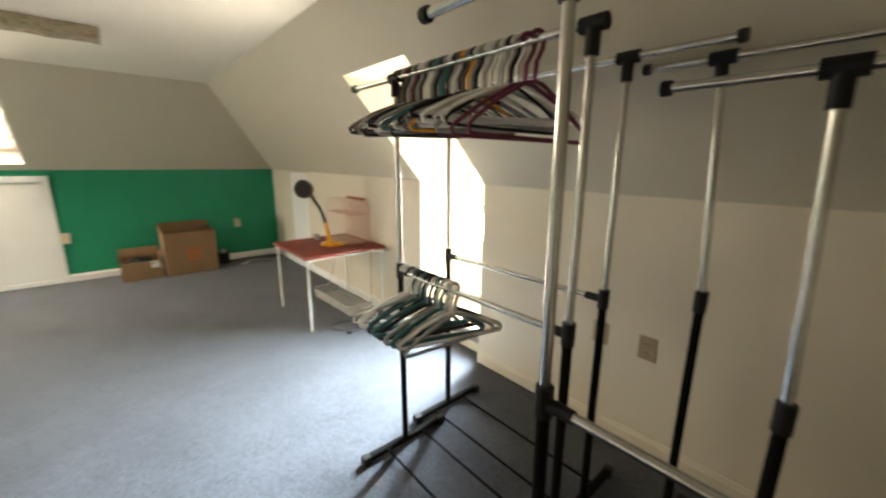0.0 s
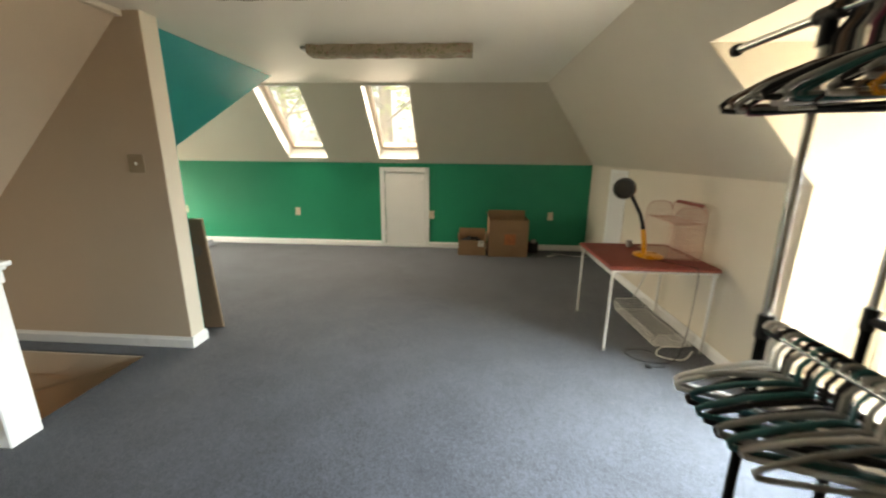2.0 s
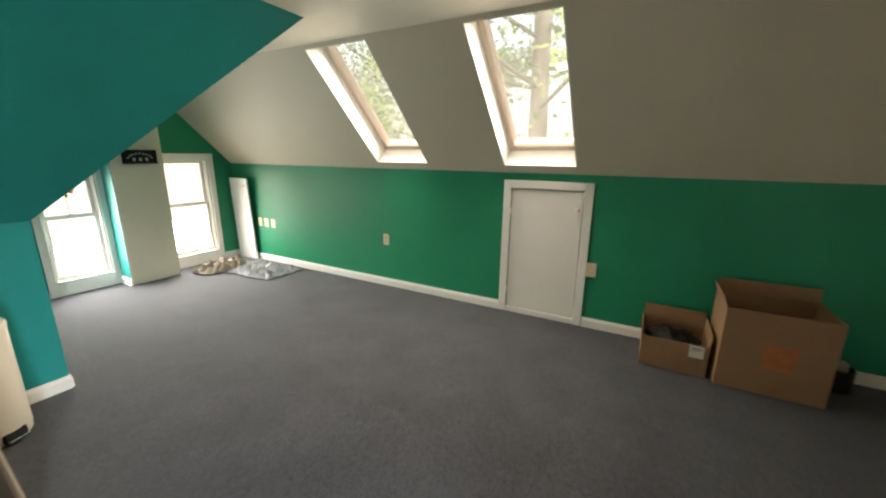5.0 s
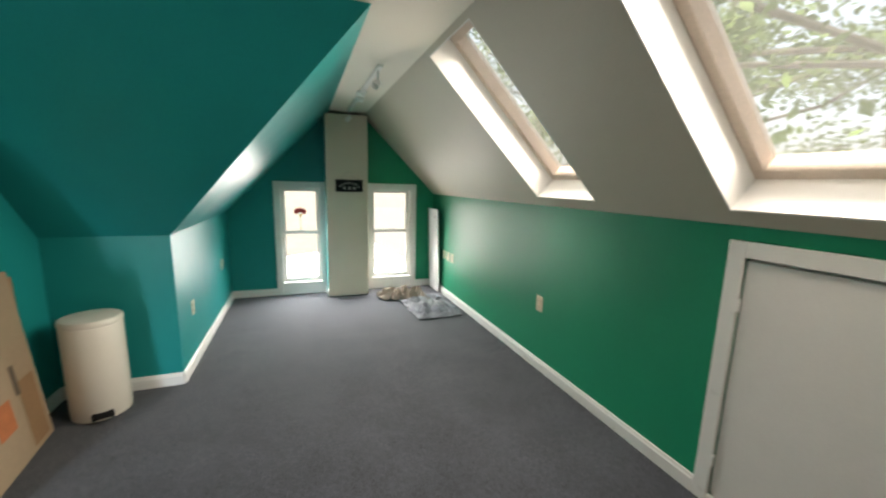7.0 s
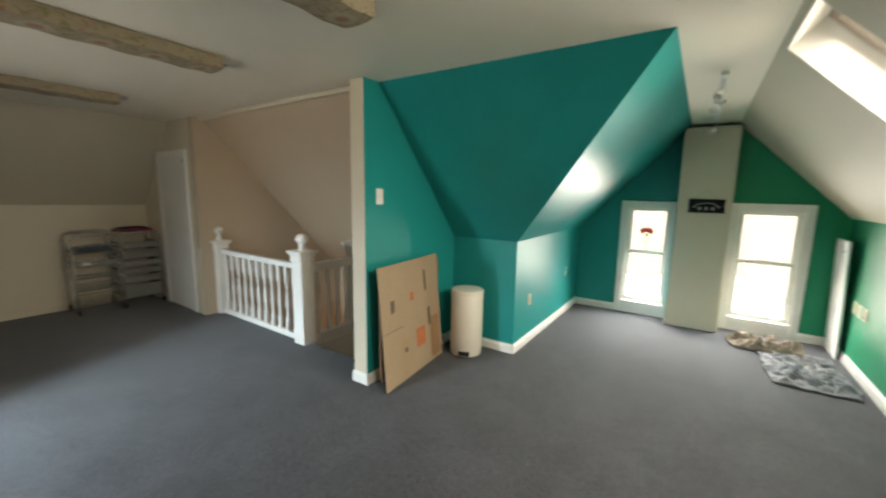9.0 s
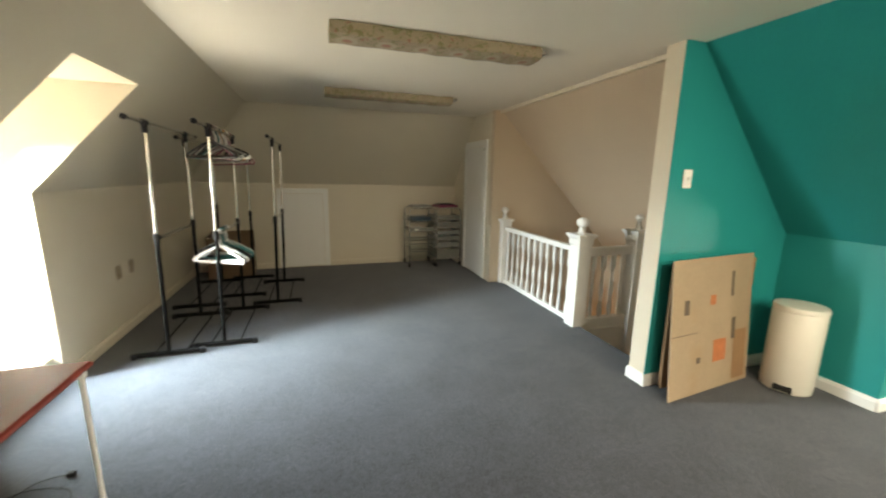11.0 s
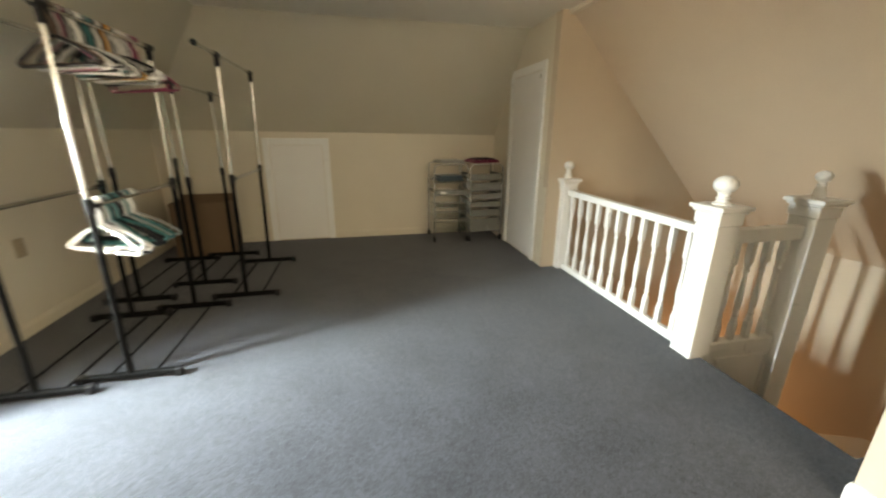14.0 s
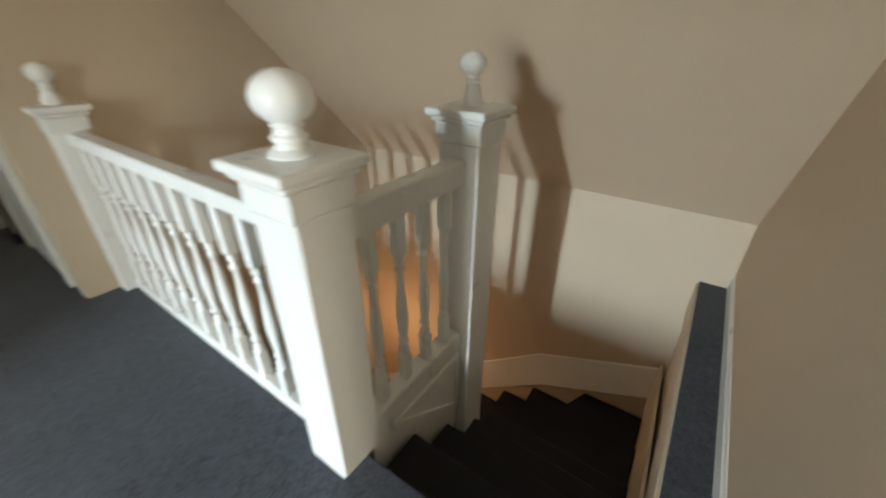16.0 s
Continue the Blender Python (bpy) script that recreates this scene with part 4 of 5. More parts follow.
for i, c in enumerate(top_colors):
    y = 1.755 - i * 0.0215
    hanger(c, rnd, (1.447, y, 1.801), rnd.uniform(-3, 3), thick=rnd.choice((0.005, 0.0065, 0.008)), width=rnd.uniform(0.20, 0.22), drop=rnd.uniform(0.095, 0.13), twist=rnd.uniform(-36, -18))
for y, tw in ((1.10, -30), (1.065, -14)):
    hanger("maroon", rnd, (1.447, y, 1.801), 2, 0.0065, 0.215, 0.16, tw)
low_colors = ["hwhite", "hwhite", "black", "hgrey", "hteal", "black", "hteal", "black", "black", "hgrey", "hteal", "hgrey", "hwhite", "hgrey"]
for i, c in enumerate(low_colors):
    hanger(c, rnd, (1.460, 1.745 - i * 0.026, 0.967), rnd.uniform(-5, 5), thick=rnd.choice((0.0075, 0.009)), width=rnd.uniform(0.215, 0.235), drop=rnd.uniform(0.12, 0.14), twist=rnd.uniform(-34, -10))

# ---- desk and what stands on it ----
dk = thing("writing_desk", "small desk with an oxblood laminate top and white tubular legs", "desk")
dx0, dx1, dy0, dy1, dz = 1.595, 2.372, 3.365, 4.165, 0.677
part("desktop", boxed((dx0, dy0, dz - 0.03), (dx1, dy1, dz), 0.009, 3), "redtop", dk)
part("edge_band", boxed((dx0 - 0.004, dy0 - 0.004, dz - 0.024), (dx1 - 0.003, dy1 + 0.004, dz - 0.008), 0.005), "rededge", dk)
part("apron_frame", boxed((dx0 + 0.03, dy0 + 0.03, dz - 0.052), (dx1 - 0.03, dy1 - 0.03, dz - 0.031), 0.004), "whitemetal", dk)
for x, y in ((dx0 + 0.03, dy0 + 0.03), (dx1 - 0.03, dy0 + 0.03), (dx0 + 0.03, dy1 - 0.03), (dx1 - 0.03, dy1 - 0.03)):
    lg = part("leg", rod(bmesh.new(), (x, y, 0.0), (x, y, dz - 0.03), 0.0100), "whitemetal", dk, smooth=True)
    part("foot_tip", rod(bmesh.new(), (x, y, 0.0), (x, y, 0.022), 0.0125), "hgrey", lg, smooth=True)
    part("corner_bracket", boxed((x - 0.016, y - 0.016, dz - 0.066), (x + 0.016, y + 0.016, dz - 0.03), 0.005), "whitemetal", lg)
part("brace", rod(bmesh.new(), (2.15, 4.18, 0.15), (1.97, 3.58, dz - 0.05), 0.006, 8), "whitemetal", dk, smooth=True)


def wires_of(panel, mat, ends):
    """Each wire of a panel as a piece of its own."""
    for a, b in ends:
        part("wire", rod(bmesh.new(), a, b, 0.0017, 5), mat, panel)


def wire_grid(name, mat, parent, origin, u, v, nu, nv, frame_r=0.0035):
    o, u, v = Vector(origin), Vector(u), Vector(v)
    panel = part(name, sweep(bmesh.new(), [o, o + u, o + u + v, o + v], frame_r, 6, closed=True), mat, parent)
    wires_of(panel, mat, [(o + u * i / nu, o + u * i / nu + v) for i in range(1, nu)] + [(o + v * k / nv, o + v * k / nv + u) for k in range(1, nv)])
    return panel


tr = thing("wire_tray", "white wire basket tray lying on the carpet under the desk", "wire basket")
o = Vector((2.04, 3.475, 0.012))
u, v = Vector((-0.03, 0.74, 0.0)), Vector((0.29, 0.02, 0.0))
wire_grid("tray_bottom", "whitemetal", tr, o, u, v, 30, 12)
wire_grid("tray_side", "whitemetal", tr, o, u, (-0.02, 0, 0.085), 30, 3)
wire_grid("tray_side", "whitemetal", tr, o + v, u, (0.02, 0, 0.085), 30, 3)
wire_grid("tray_end", "whitemetal", tr, o, v, (0, -0.02, 0.10), 12, 4)
wire_grid("tray_end", "whitemetal", tr, o + u, v, (0, 0.02, 0.10), 12, 4)
loop = [o + v * 0.25 + Vector((0, -0.02, 0.10)), o + v * 0.3 + Vector((0, -0.07, 0.085)), o + v * 0.5 + Vector((0, -0.085, 0.075)), o + v * 0.7 + Vector((0, -0.07, 0.085)), o + v * 0.75 + Vector((0, -0.02, 0.10))]
part("handle", sweep(bmesh.new(), loop, 0.004, 8), "whitemetal", tr, smooth=True)

lamp = thing("desk_lamp", "mustard yellow retro gooseneck desk lamp", "lamp", place=pose(2.005, 3.715, dz))
b = lathe(bmesh.new(), (0, 0, 0), [(0.10, 0.0), (0.108, 0.004), (0.108, 0.010), (0.09, 0.018), (0.04, 0.022), (0.004, 0.023)], 32)
bmesh.ops.scale(b, vec=(1.0, 1.22, 1), verts=b.verts)
part("base", b, "yellow", lamp, smooth=True)
part("stem", sweep(bmesh.new(), [(-0.045, -0.03, 0.015), (-0.05, -0.02, 0.10), (-0.062, 0.0, 0.215)], 0.018, 16), "yellow", lamp, smooth=True)
gn = [(-0.062, 0.0, 0.21), (-0.072, 0.012, 0.27), (-0.092, 0.028, 0.34), (-0.125, 0.05, 0.41), (-0.155, 0.075, 0.475)]
bm = sweep(bmesh.new(), gn, 0.0145, 12)
for i in range(len(gn) - 1):
    for q in range(4):
        p = Vector(gn[i]).lerp(Vector(gn[i + 1]), q / 4)
        t = (Vector(gn[i + 1]) - Vector(gn[i])).normalized() * 0.004
        rod(bm, p - t, p + t, 0.0165, 12)
part("gooseneck", bm, "black", lamp, smooth=True)
sh = [(0.004, 0.155), (0.03, 0.15), (0.06, 0.13), (0.078, 0.10), (0.085, 0.06), (0.086, 0.0), (0.082, 0.0), (0.081, 0.06), (0.074, 0.095), (0.055, 0.122), (0.004, 0.142)]
head_pose = Matrix.Translation((-0.205, 0.085, 0.525)) @ Vector((0.50, 0.80, -0.12)).to_track_quat("Z", "Y").to_matrix().to_4x4() @ Matrix.Scale(0.93, 4)
bm = lathe(bmesh.new(), (0, 0, -0.04), sh, 28)
bmesh.ops.transform(bm, matrix=head_pose, verts=bm.verts)
s = part("shade", bm, "yellow", lamp, smooth=True)
bm = lathe(bmesh.new(), (0, 0, -0.04), [(0.089, 0.012), (0.091, 0.0), (0.088, -0.012), (0.078, -0.012), (0.055, 0.03), (0.03, 0.05), (0.004, 0.055)], 28)
bmesh.ops.transform(bm, matrix=head_pose, verts=bm.verts)
part("rim", bm, material("black_ribbed_baffle", (0.03, 0.028, 0.025), 0.3), s, "black baffle ring", smooth=True)

cage = thing("wire_shelf", "pink-white wire desk shelf with rounded tops", "wire shelf", place=pose(2.20, 3.82, dz))


def arch_panel(name, p0, u, h, nu, nv):
    """A wire panel with rounded upper corners, standing along u from p0."""
    p0, u = Vector(p0), Vector(u)
    ln = u.length
    d = u / ln
    rr = 0.07
    pts = [p0, p0 + Vector((0, 0, h - rr))] + [p0 + d * (rr - rr * math.cos(a)) + Vector((0, 0, h - rr + rr * math.sin(a))) for a in [radians(18 * k) for k in range(1, 6)]]
    pts += [p0 + d * (ln - rr + rr * math.sin(a)) + Vector((0, 0, h - rr + rr * math.cos(a))) for a in [radians(18 * k) for k in range(0, 6)]] + [p0 + u]
    panel = part(name, sweep(bmesh.new(), pts, 0.004, 6), "pinkwire", cage)
    ends = []
    for i in range(1, nu):
        s_ = ln * i / nu
        e = min(s_, ln - s_)
        z = h if e > rr else h - rr + math.sqrt(max(0, rr * rr - (rr - e) ** 2))
        ends.append((p0 + d * s_, p0 + d * s_ + Vector((0, 0, z))))
    for j in range(0, nv):
        z = h * j / nv
        cut = 0 if z < h - rr else rr - math.sqrt(max(0, rr * rr - (z - h + rr) ** 2))
        ends.append((p0 + d * cut + Vector((0, 0, z)), p0 + u - d * cut + Vector((0, 0, z))))
    wires_of(panel, "pinkwire", ends)


arch_panel("back_panel", (0.13, -0.24, 0.004), (0, 0.50, 0), 0.41, 14, 18)
arch_panel("side_panel", (0.13, -0.24, 0.004), (-0.22, 0.02, 0), 0.40, 8, 18)
arch_panel("side_panel", (0.13, 0.26, 0.004), (-0.22, -0.02, 0), 0.40, 8, 18)
wire_grid("shelf", "pinkwire", cage, (-0.08, -0.22, 0.28), (0.21, 0, 0), (0, 0.46, 0), 6, 12)
part("tray", boxed((-0.14, -0.20, 0.002), (0.10, 0.22, 0.010), 0.003), material("dusty_pink_tray", (0.42, 0.27, 0.21), 0.5), cage)
part("top_bar", boxed((0.115, -0.17, 0.40), (0.145, 0.19, 0.425), 0.008, 2), "rededge", cage)

cup = thing("plastic_cup", "small clear grey cup at the back of the desk", "cup", place=pose(1.98, 4.03, dz))
part("wall", lathe(bmesh.new(), (0, 0, 0), [(0.022, 0), (0.028, 0.055), (0.026, 0.055), (0.02, 0.004), (0.002, 0.004)], 18), "hgrey", cup, smooth=True)


def cord(name, label, pts, r, mat):
    c = thing(name, label, "cable")
    fine = []
    for i in range(len(pts) - 1):
        p0, p1, p2, p3 = (Vector(pts[max(0, i - 1)]), Vector(pts[i]), Vector(pts[i + 1]), Vector(pts[min(len(pts) - 1, i + 2)]))
        for q in range(6):
            t = q / 6
            fine.append(0.5 * ((2 * p1) + (p2 - p0) * t + (2 * p0 - 5 * p1 + 4 * p2 - p3) * t * t + (3 * p1 - p0 - 3 * p2 + p3) * t ** 3))
    fine.append(Vector(pts[-1]))
    part("cord", sweep(bmesh.new(), fine, r, 6), mat, c, smooth=True)
    return c


c = cord("power_cord", "black lamp cord hanging behind the desk and coiled on the carpet", [(2.0, 3.60, dz + 0.004), (2.10, 3.48, dz + 0.004), (2.19, 3.385, dz + 0.004), (2.20, 3.350, dz - 0.035), (2.195, 3.34, 0.42), (2.17, 3.32, 0.16), (2.10, 3.27, 0.02), (1.98, 3.22, 0.007), (1.82, 3.26, 0.007), (1.78, 3.38, 0.007), (1.92, 3.42, 0.007), (2.04, 3.32, 0.007), (1.98, 3.18, 0.007), (1.87, 3.16, 0.012)], 0.0028, "black")
part("plug", boxed((1.838, 3.145, 0.0), (1.873, 3.175, 0.024), 0.006), "black", c)
cord("white_cable", "white cable looped on the carpet under the desk", [(2.3, 3.42, 0.006), (2.15, 3.28, 0.006), (2.0, 3.34, 0.006), (2.1, 3.47, 0.006), (2.28, 3.5, 0.006), (2.33, 3.7, 0.006)], 0.005, "hwhite")
cord("white_cable", "thin white cable along the floor by the green wall", [(2.33, 6.2, 0.004), (2.1, 6.25, 0.004), (1.95, 6.32, 0.004), (1.85, 6.36, 0.004)], 0.004, "hwhite")
t = thing("paper_scrap", "scrap of white paper on the carpet", "paper", place=pose(1.80, 6.22, 0.001, 0, 0, 30))
part("sheet", boxed((-0.07, -0.02, 0), (0.07, 0.02, 0.002)), "paper", t)


# ---- boxes by the green wall ----
def open_box(label, x0, x1, y0, y1, h, mat, turn=0, flaps=()):
    """An open cardboard carton with walls of real thickness; flaps: (side, lean) pairs."""
    w, d, t = x1 - x0, y1 - y0, 0.006
    c = thing("cardboard_box", label, "box", place=pose((x0 + x1) / 2, (y0 + y1) / 2, 0, 0, 0, turn))
    part("bottom", boxed((-w / 2, -d / 2, 0), (w / 2, d / 2, t)), mat, c)
    part("side", boxed((-w / 2, -d / 2, t), (w / 2, -d / 2 + t, h), 0.001), mat, c)
    part("side", boxed((-w / 2, d / 2 - t, t), (w / 2, d / 2, h), 0.001), mat, c)
    part("side", boxed((-w / 2, -d / 2 + t, t), (-w / 2 + t, d / 2 - t, h), 0.001), mat, c)
    part("side", boxed((w / 2 - t, -d / 2 + t, t), (w / 2, d / 2 - t, h), 0.001), mat, c)
    for side, ln, lean in flaps:
        if side in "we":
            s = -1 if side == "w" else 1
            m = Matrix.Translation((s * (w / 2 - t / 2), 0, h)) @ Matrix.Rotation(radians(s * lean), 4, "Y")
            part("flap", boxed((-t / 2, -d / 2 + 0.004, 0), (t / 2, d / 2 - 0.004, ln), 0.001, 1, m), mat, c)
        else:
            s = -1 if side == "s" else 1
            m = Matrix.Translation((0, s * (d / 2 - t / 2), h)) @ Matrix.Rotation(radians(-s * lean), 4, "X")
            part("flap", boxed((-w / 2 + 0.004, -t / 2, 0), (w / 2 - 0.004, t / 2, ln), 0.001, 1, m), mat, c)
    return c


c = open_box("small open brown cardboard box with a white label", 0.42, 0.83, 6.14, 6.50, 0.225, "card", 0, (("n", 0.12, 4), ("w", 0.05, 12), ("e", 0.08, 6)))
part("label", boxed((0.09, -0.1845, 0.135), (0.175, -0.1805, 0.22)), "paper", c, "white shipping label")
part("print_bar", boxed((0.10, -0.186, 0.20), (0.165, -0.1846, 0.206)), "black_ink", c)
part("print_bar", boxed((0.10, -0.186, 0.185), (0.15, -0.1846, 0.189)), "black_ink", c)
j = thing("crumpled_bag", "dark crumpled plastic lying in the open box", "bag", place=pose(0.62, 6.32, 0.01))
bm = bmesh.new()
bmesh.ops.create_icosphere(bm, subdivisions=3, radius=1)
for q in bm.verts:
    f = 1 + 0.35 * noise.noise(q.co * 2.3)
    q.co = Vector((q.co.x * 0.17 * f, q.co.y * 0.14 * f, 0.12 + max(-1, q.co.z) * 0.115 * f))
part("plastic", bm, "black", j)
c = open_box("large open brown cardboard box with orange print", 0.862, 1.43, 6.10, 6.50, 0.545, "card", 1.5, (("n", 0.09, 2), ("w", 0.07, 20)))
part("orange_print", boxed((-0.06, -0.2035, 0.18), (0.10, -0.2005, 0.34)), "orange_ink", c, "faded orange square print")
part("tape_strip", boxed((-0.22, -0.2035, 0.385), (-0.06, -0.2005, 0.415)), "card", c, "strip of brown tape")
can = thing("black_pot", "black glossy round tin beside the boxes", "tin", place=pose(1.56, 6.42, 0))
part("wall", lathe(bmesh.new(), (0, 0, 0), [(0.07, 0), (0.08, 0.01), (0.082, 0.15), (0.078, 0.16), (0.072, 0.155), (0.07, 0.02), (0.004, 0.02)], 22), "black", can, smooth=True)
part("crumpled_paper", boxed((-0.03, -0.03, 0.02), (0.04, 0.03, 0.20), 0.01), "hgrey", can)

# ---- by the partition ----
for i, (label, mat, y, x0, x1, lean, h, turn) in enumerate((("flattened brown carton leaning against the teal wall", "card", 3.330, -2.40, -1.62, 0.9, 0.90, 0.3),
                                                     ("flattened brown carton behind another", "card", 3.362, -2.41, -1.60, 1.3, 0.91, 1),
                                                     ("flattened pale carton printed orange and black leaning against the teal wall", "cardpale", 3.515, -2.37, -1.50, 5.3, 0.955, 6))):
    f = thing("flattened_carton", label, "cardboard", "flattened cartons", place=Matrix.Translation((-1.506, y, 0)) @ Matrix.Rotation(radians(turn), 4, "Z") @ Matrix.Rotation(radians(lean), 4, "X") @ Matrix.Translation((1.506, 0, 0)))
    part("sheet", boxed((x0, 0, 0.0), (x1, 0.008, h), 0.002), mat, f)
    # rear sheet coloured darker for the shade on the carton's back
    part("sheet", boxed((x0 + 0.01, -0.010, 0.003), (x1 - 0.006, -0.001, h - 0.006), 0.002), "cardshade", f)
    if i == 2:
        # hand hole drawn as a flat disc, its darkness put into the colour
        part("print", rod(bmesh.new(), (x1 - 0.10, -0.0115, 0.70), (x1 - 0.10, -0.010, 0.70), 0.055, 20), "black_ink", f, "dark disc for the hand hole in the carton back")
        part("fold_line", boxed((x0 + 0.02, -0.0115, 0.50), (x1 - 0.01, -0.010, 0.503)), "black_ink", f)
        ink = lambda a, z0, b, z1, m: part("print", boxed((x0 + a, 0.008, z0), (x0 + b, 0.0095, z1)), m, f)
        ink(0.28, 0.20, 0.42, 0.36, "orange_ink")
        ink(0.42, 0.62, 0.48, 0.69, "orange_ink")
        ink(0.70, 0.58, 0.75, 0.68, "black_ink")
        ink(0.60, 0.44, 0.86, 0.445, "black_ink")
        ink(0.22, 0.66, 0.25, 0.84, "black_ink")
        ink(0.18, 0.34, 0.22, 0.50, "black_ink")
        ink(0.56, 0.22, 0.60, 0.26, "black_ink")
        part("tape_strip", boxed((x0 + 0.04, 0.008, 0.03), (x0 + 0.19, 0.0092, 0.40)), "card", f, "strip of brown tape")

tb = thing("pedal_bin", "tall ivory metal pedal bin with a closed lid", "waste bin", place=pose(-2.52, 3.60, 0, 0, 0, 22))
R = 0.150
part("body", lathe(bmesh.new(), (0, 0, 0), [(R - 0.012, 0.0), (R - 0.004, 0.004), (R - 0.002, 0.03), (R, 0.034), (R, 0.580), (R - 0.004, 0.585)], 40), "bin", tb, smooth=True)
part("lid", lathe(bmesh.new(), (0, 0, 0.585), [(R - 0.002, 0.0), (R + 0.003, 0.003), (R + 0.003, 0.026), (R - 0.004, 0.036), (R * 0.7, 0.043), (0.004, 0.046)], 40), "bin", tb, smooth=True)
p = part("pedal_recess", boxed((R - 0.05, -0.052, 0.004), (R + 0.006, 0.052, 0.06), 0.012, 2), "black", tb)
part("pedal", boxed((R - 0.02, -0.045, 0.014), (R + 0.03, 0.045, 0.026), 0.008, 2), "chrome", p)
part("hinge", boxed((-R - 0.014, -0.03, 0.57), (-R + 0.006, 0.03, 0.60), 0.004), "hgrey", tb)


# ---- nook: towels, board, sign ----
def crumpled(name, label, mat, outline, n, amp, seed, thick=0.006, tight=5.0):
    """A cloth lying in folds: outline gives four corners."""
    bm = bmesh.new()
    g = []
    off = Vector((seed * 3.7, seed * 1.9, 0))
    for i in range(n + 1):
        row = []
        for j in range(n + 1):
            u, v = i / n, j / n
            a = Vector(outline[0]).lerp(Vector(outline[1]), u)
            b = Vector(outline[3]).lerp(Vector(outline[2]), u)
            q = a.lerp(b, v)
            k = Vector((q.x, q.y, 0)) * tight + off
            wob = Vector((noise.noise(k * 0.9 + Vector((9, 0, 0))), noise.noise(k * 0.9 + Vector((0, 9, 0))))) * 0.05
            edge = min(1, 6 * min(u, 1 - u, v, 1 - v) + 0.25)
            fold = abs(noise.noise(k * 1.2)) ** 0.8 + 0.45 * abs(noise.noise(k * 2.9))
            row.append(bm.verts.new((q.x + wob.x, q.y + wob.y, 0.004 + amp * fold * edge)))
        g.append(row)
    for i in range(n):
        for j in range(n):
            bm.faces.new((g[i][j], g[i + 1][j], g[i + 1][j + 1], g[i][j + 1]))
    ext = bmesh.ops.extrude_face_region(bm, geom=bm.faces[:])
    bmesh.ops.translate(bm, vec=(0, 0, thick), verts=[q for q in ext["geom"] if isinstance(q, bmesh.types.BMVert)])
    ob = part(name, bm, mat, smooth=True)
    return tagged(ob, label, "towel")


crumpled("towel", "crumpled pale grey towel on the carpet", "greytowel", [(-3.50, 6.50), (-3.48, 5.98), (-4.24, 5.93), (-4.40, 6.48)], 72, 0.07, 1, tight=10.0)
crumpled("towel", "crumpled taupe towel heaped by the window", "browntowel", [(-4.10, 6.30), (-4.24, 5.76), (-4.56, 5.70), (-4.60, 6.32)], 64, 0.14, 2, tight=7.0)
sb = thing("leaning_board", "tall white board leaning in the corner by the outlets", "board", place=pose(-4.62, YN - 0.022, 0.0, 2.0, 0, 0))
part("board", boxed((-0.20, -0.03, 0.0), (0.18, -0.008, 1.13), 0.004), "whitepanel", sb)
part("knob", boxed((0.10, -0.045, 1.02), (0.12, -0.03, 1.04), 0.005), "chrome", sb)

sg = thing("hanging_sign", "small black slate sign on a cord", "sign", place=pose(-4.62, 5.385, 1.41))
part("board", boxed((0.0, -0.165, -0.07), (0.02, 0.165, 0.07), 0.004), "slate", sg)
for z in (-0.074, 0.066):
    part("border", boxed((0.0, -0.172, z), (0.025, 0.172, z + 0.009), 0.003), "black", sg)
for q in range(9):
    a = radians(150 - q * 15)
    part("letter_bar", boxed((0.02, -0.009, -0.009), (0.0215, 0.009, 0.009), 0.0, 1, Matrix.Translation((0, -0.13 * math.cos(a), -0.055 + 0.09 * math.sin(a)))), "hgrey", sg)
for y in (-0.06, 0.0, 0.06):
    part("letter_bar", boxed((0.02, y - 0.014, -0.045), (0.0215, y + 0.014, -0.01)), "hgrey", sg)
bm = rod(bmesh.new(), (0.008, -0.12, 0.07), (0.006, -0.015, 0.18), 0.0018, 5)
rod(bm, (0.006, -0.015, 0.18), (0.008, 0.10, 0.07), 0.0018, 5)
part("cord", bm, "hgrey", sg)
part("nail", rod(bmesh.new(), (0.0, -0.015, 0.18), (0.02, -0.015, 0.182), 0.003, 6), "chrome", sg)

fl = thing("window_flower", "red glass flower sun-catcher hung in the window", "ornament", place=pose(XW - 0.045, 4.80, 1.06))
for q in range(7):
    a = radians(-30 + q * 40)
    bm = bmesh.new()
    bmesh.ops.create_icosphere(bm, subdivisions=2, radius=1)
    bmesh.ops.transform(bm, matrix=Matrix.Translation((0, 0.045 * math.cos(a), 0.022 * math.sin(a) + 0.01)) @ Matrix.Rotation(a, 4, "X") @ Matrix.Diagonal((0.004, 0.036, 0.017, 1)), verts=bm.verts)
    part("petal", bm, "red", fl, smooth=True)
bm = bmesh.new()
bmesh.ops.create_icosphere(bm, subdivisions=2, radius=1)
bmesh.ops.transform(bm, matrix=Matrix.Translation((0, 0.005, -0.04)) @ Matrix.Diagonal((0.004, 0.016, 0.022, 1)), verts=bm.verts)
part("bud", bm, "yellow", fl, smooth=True)
part("stem", rod(bmesh.new(), (0, 0.0, -0.06), (0, 0.004, -0.225), 0.003, 6), "leaf", fl)


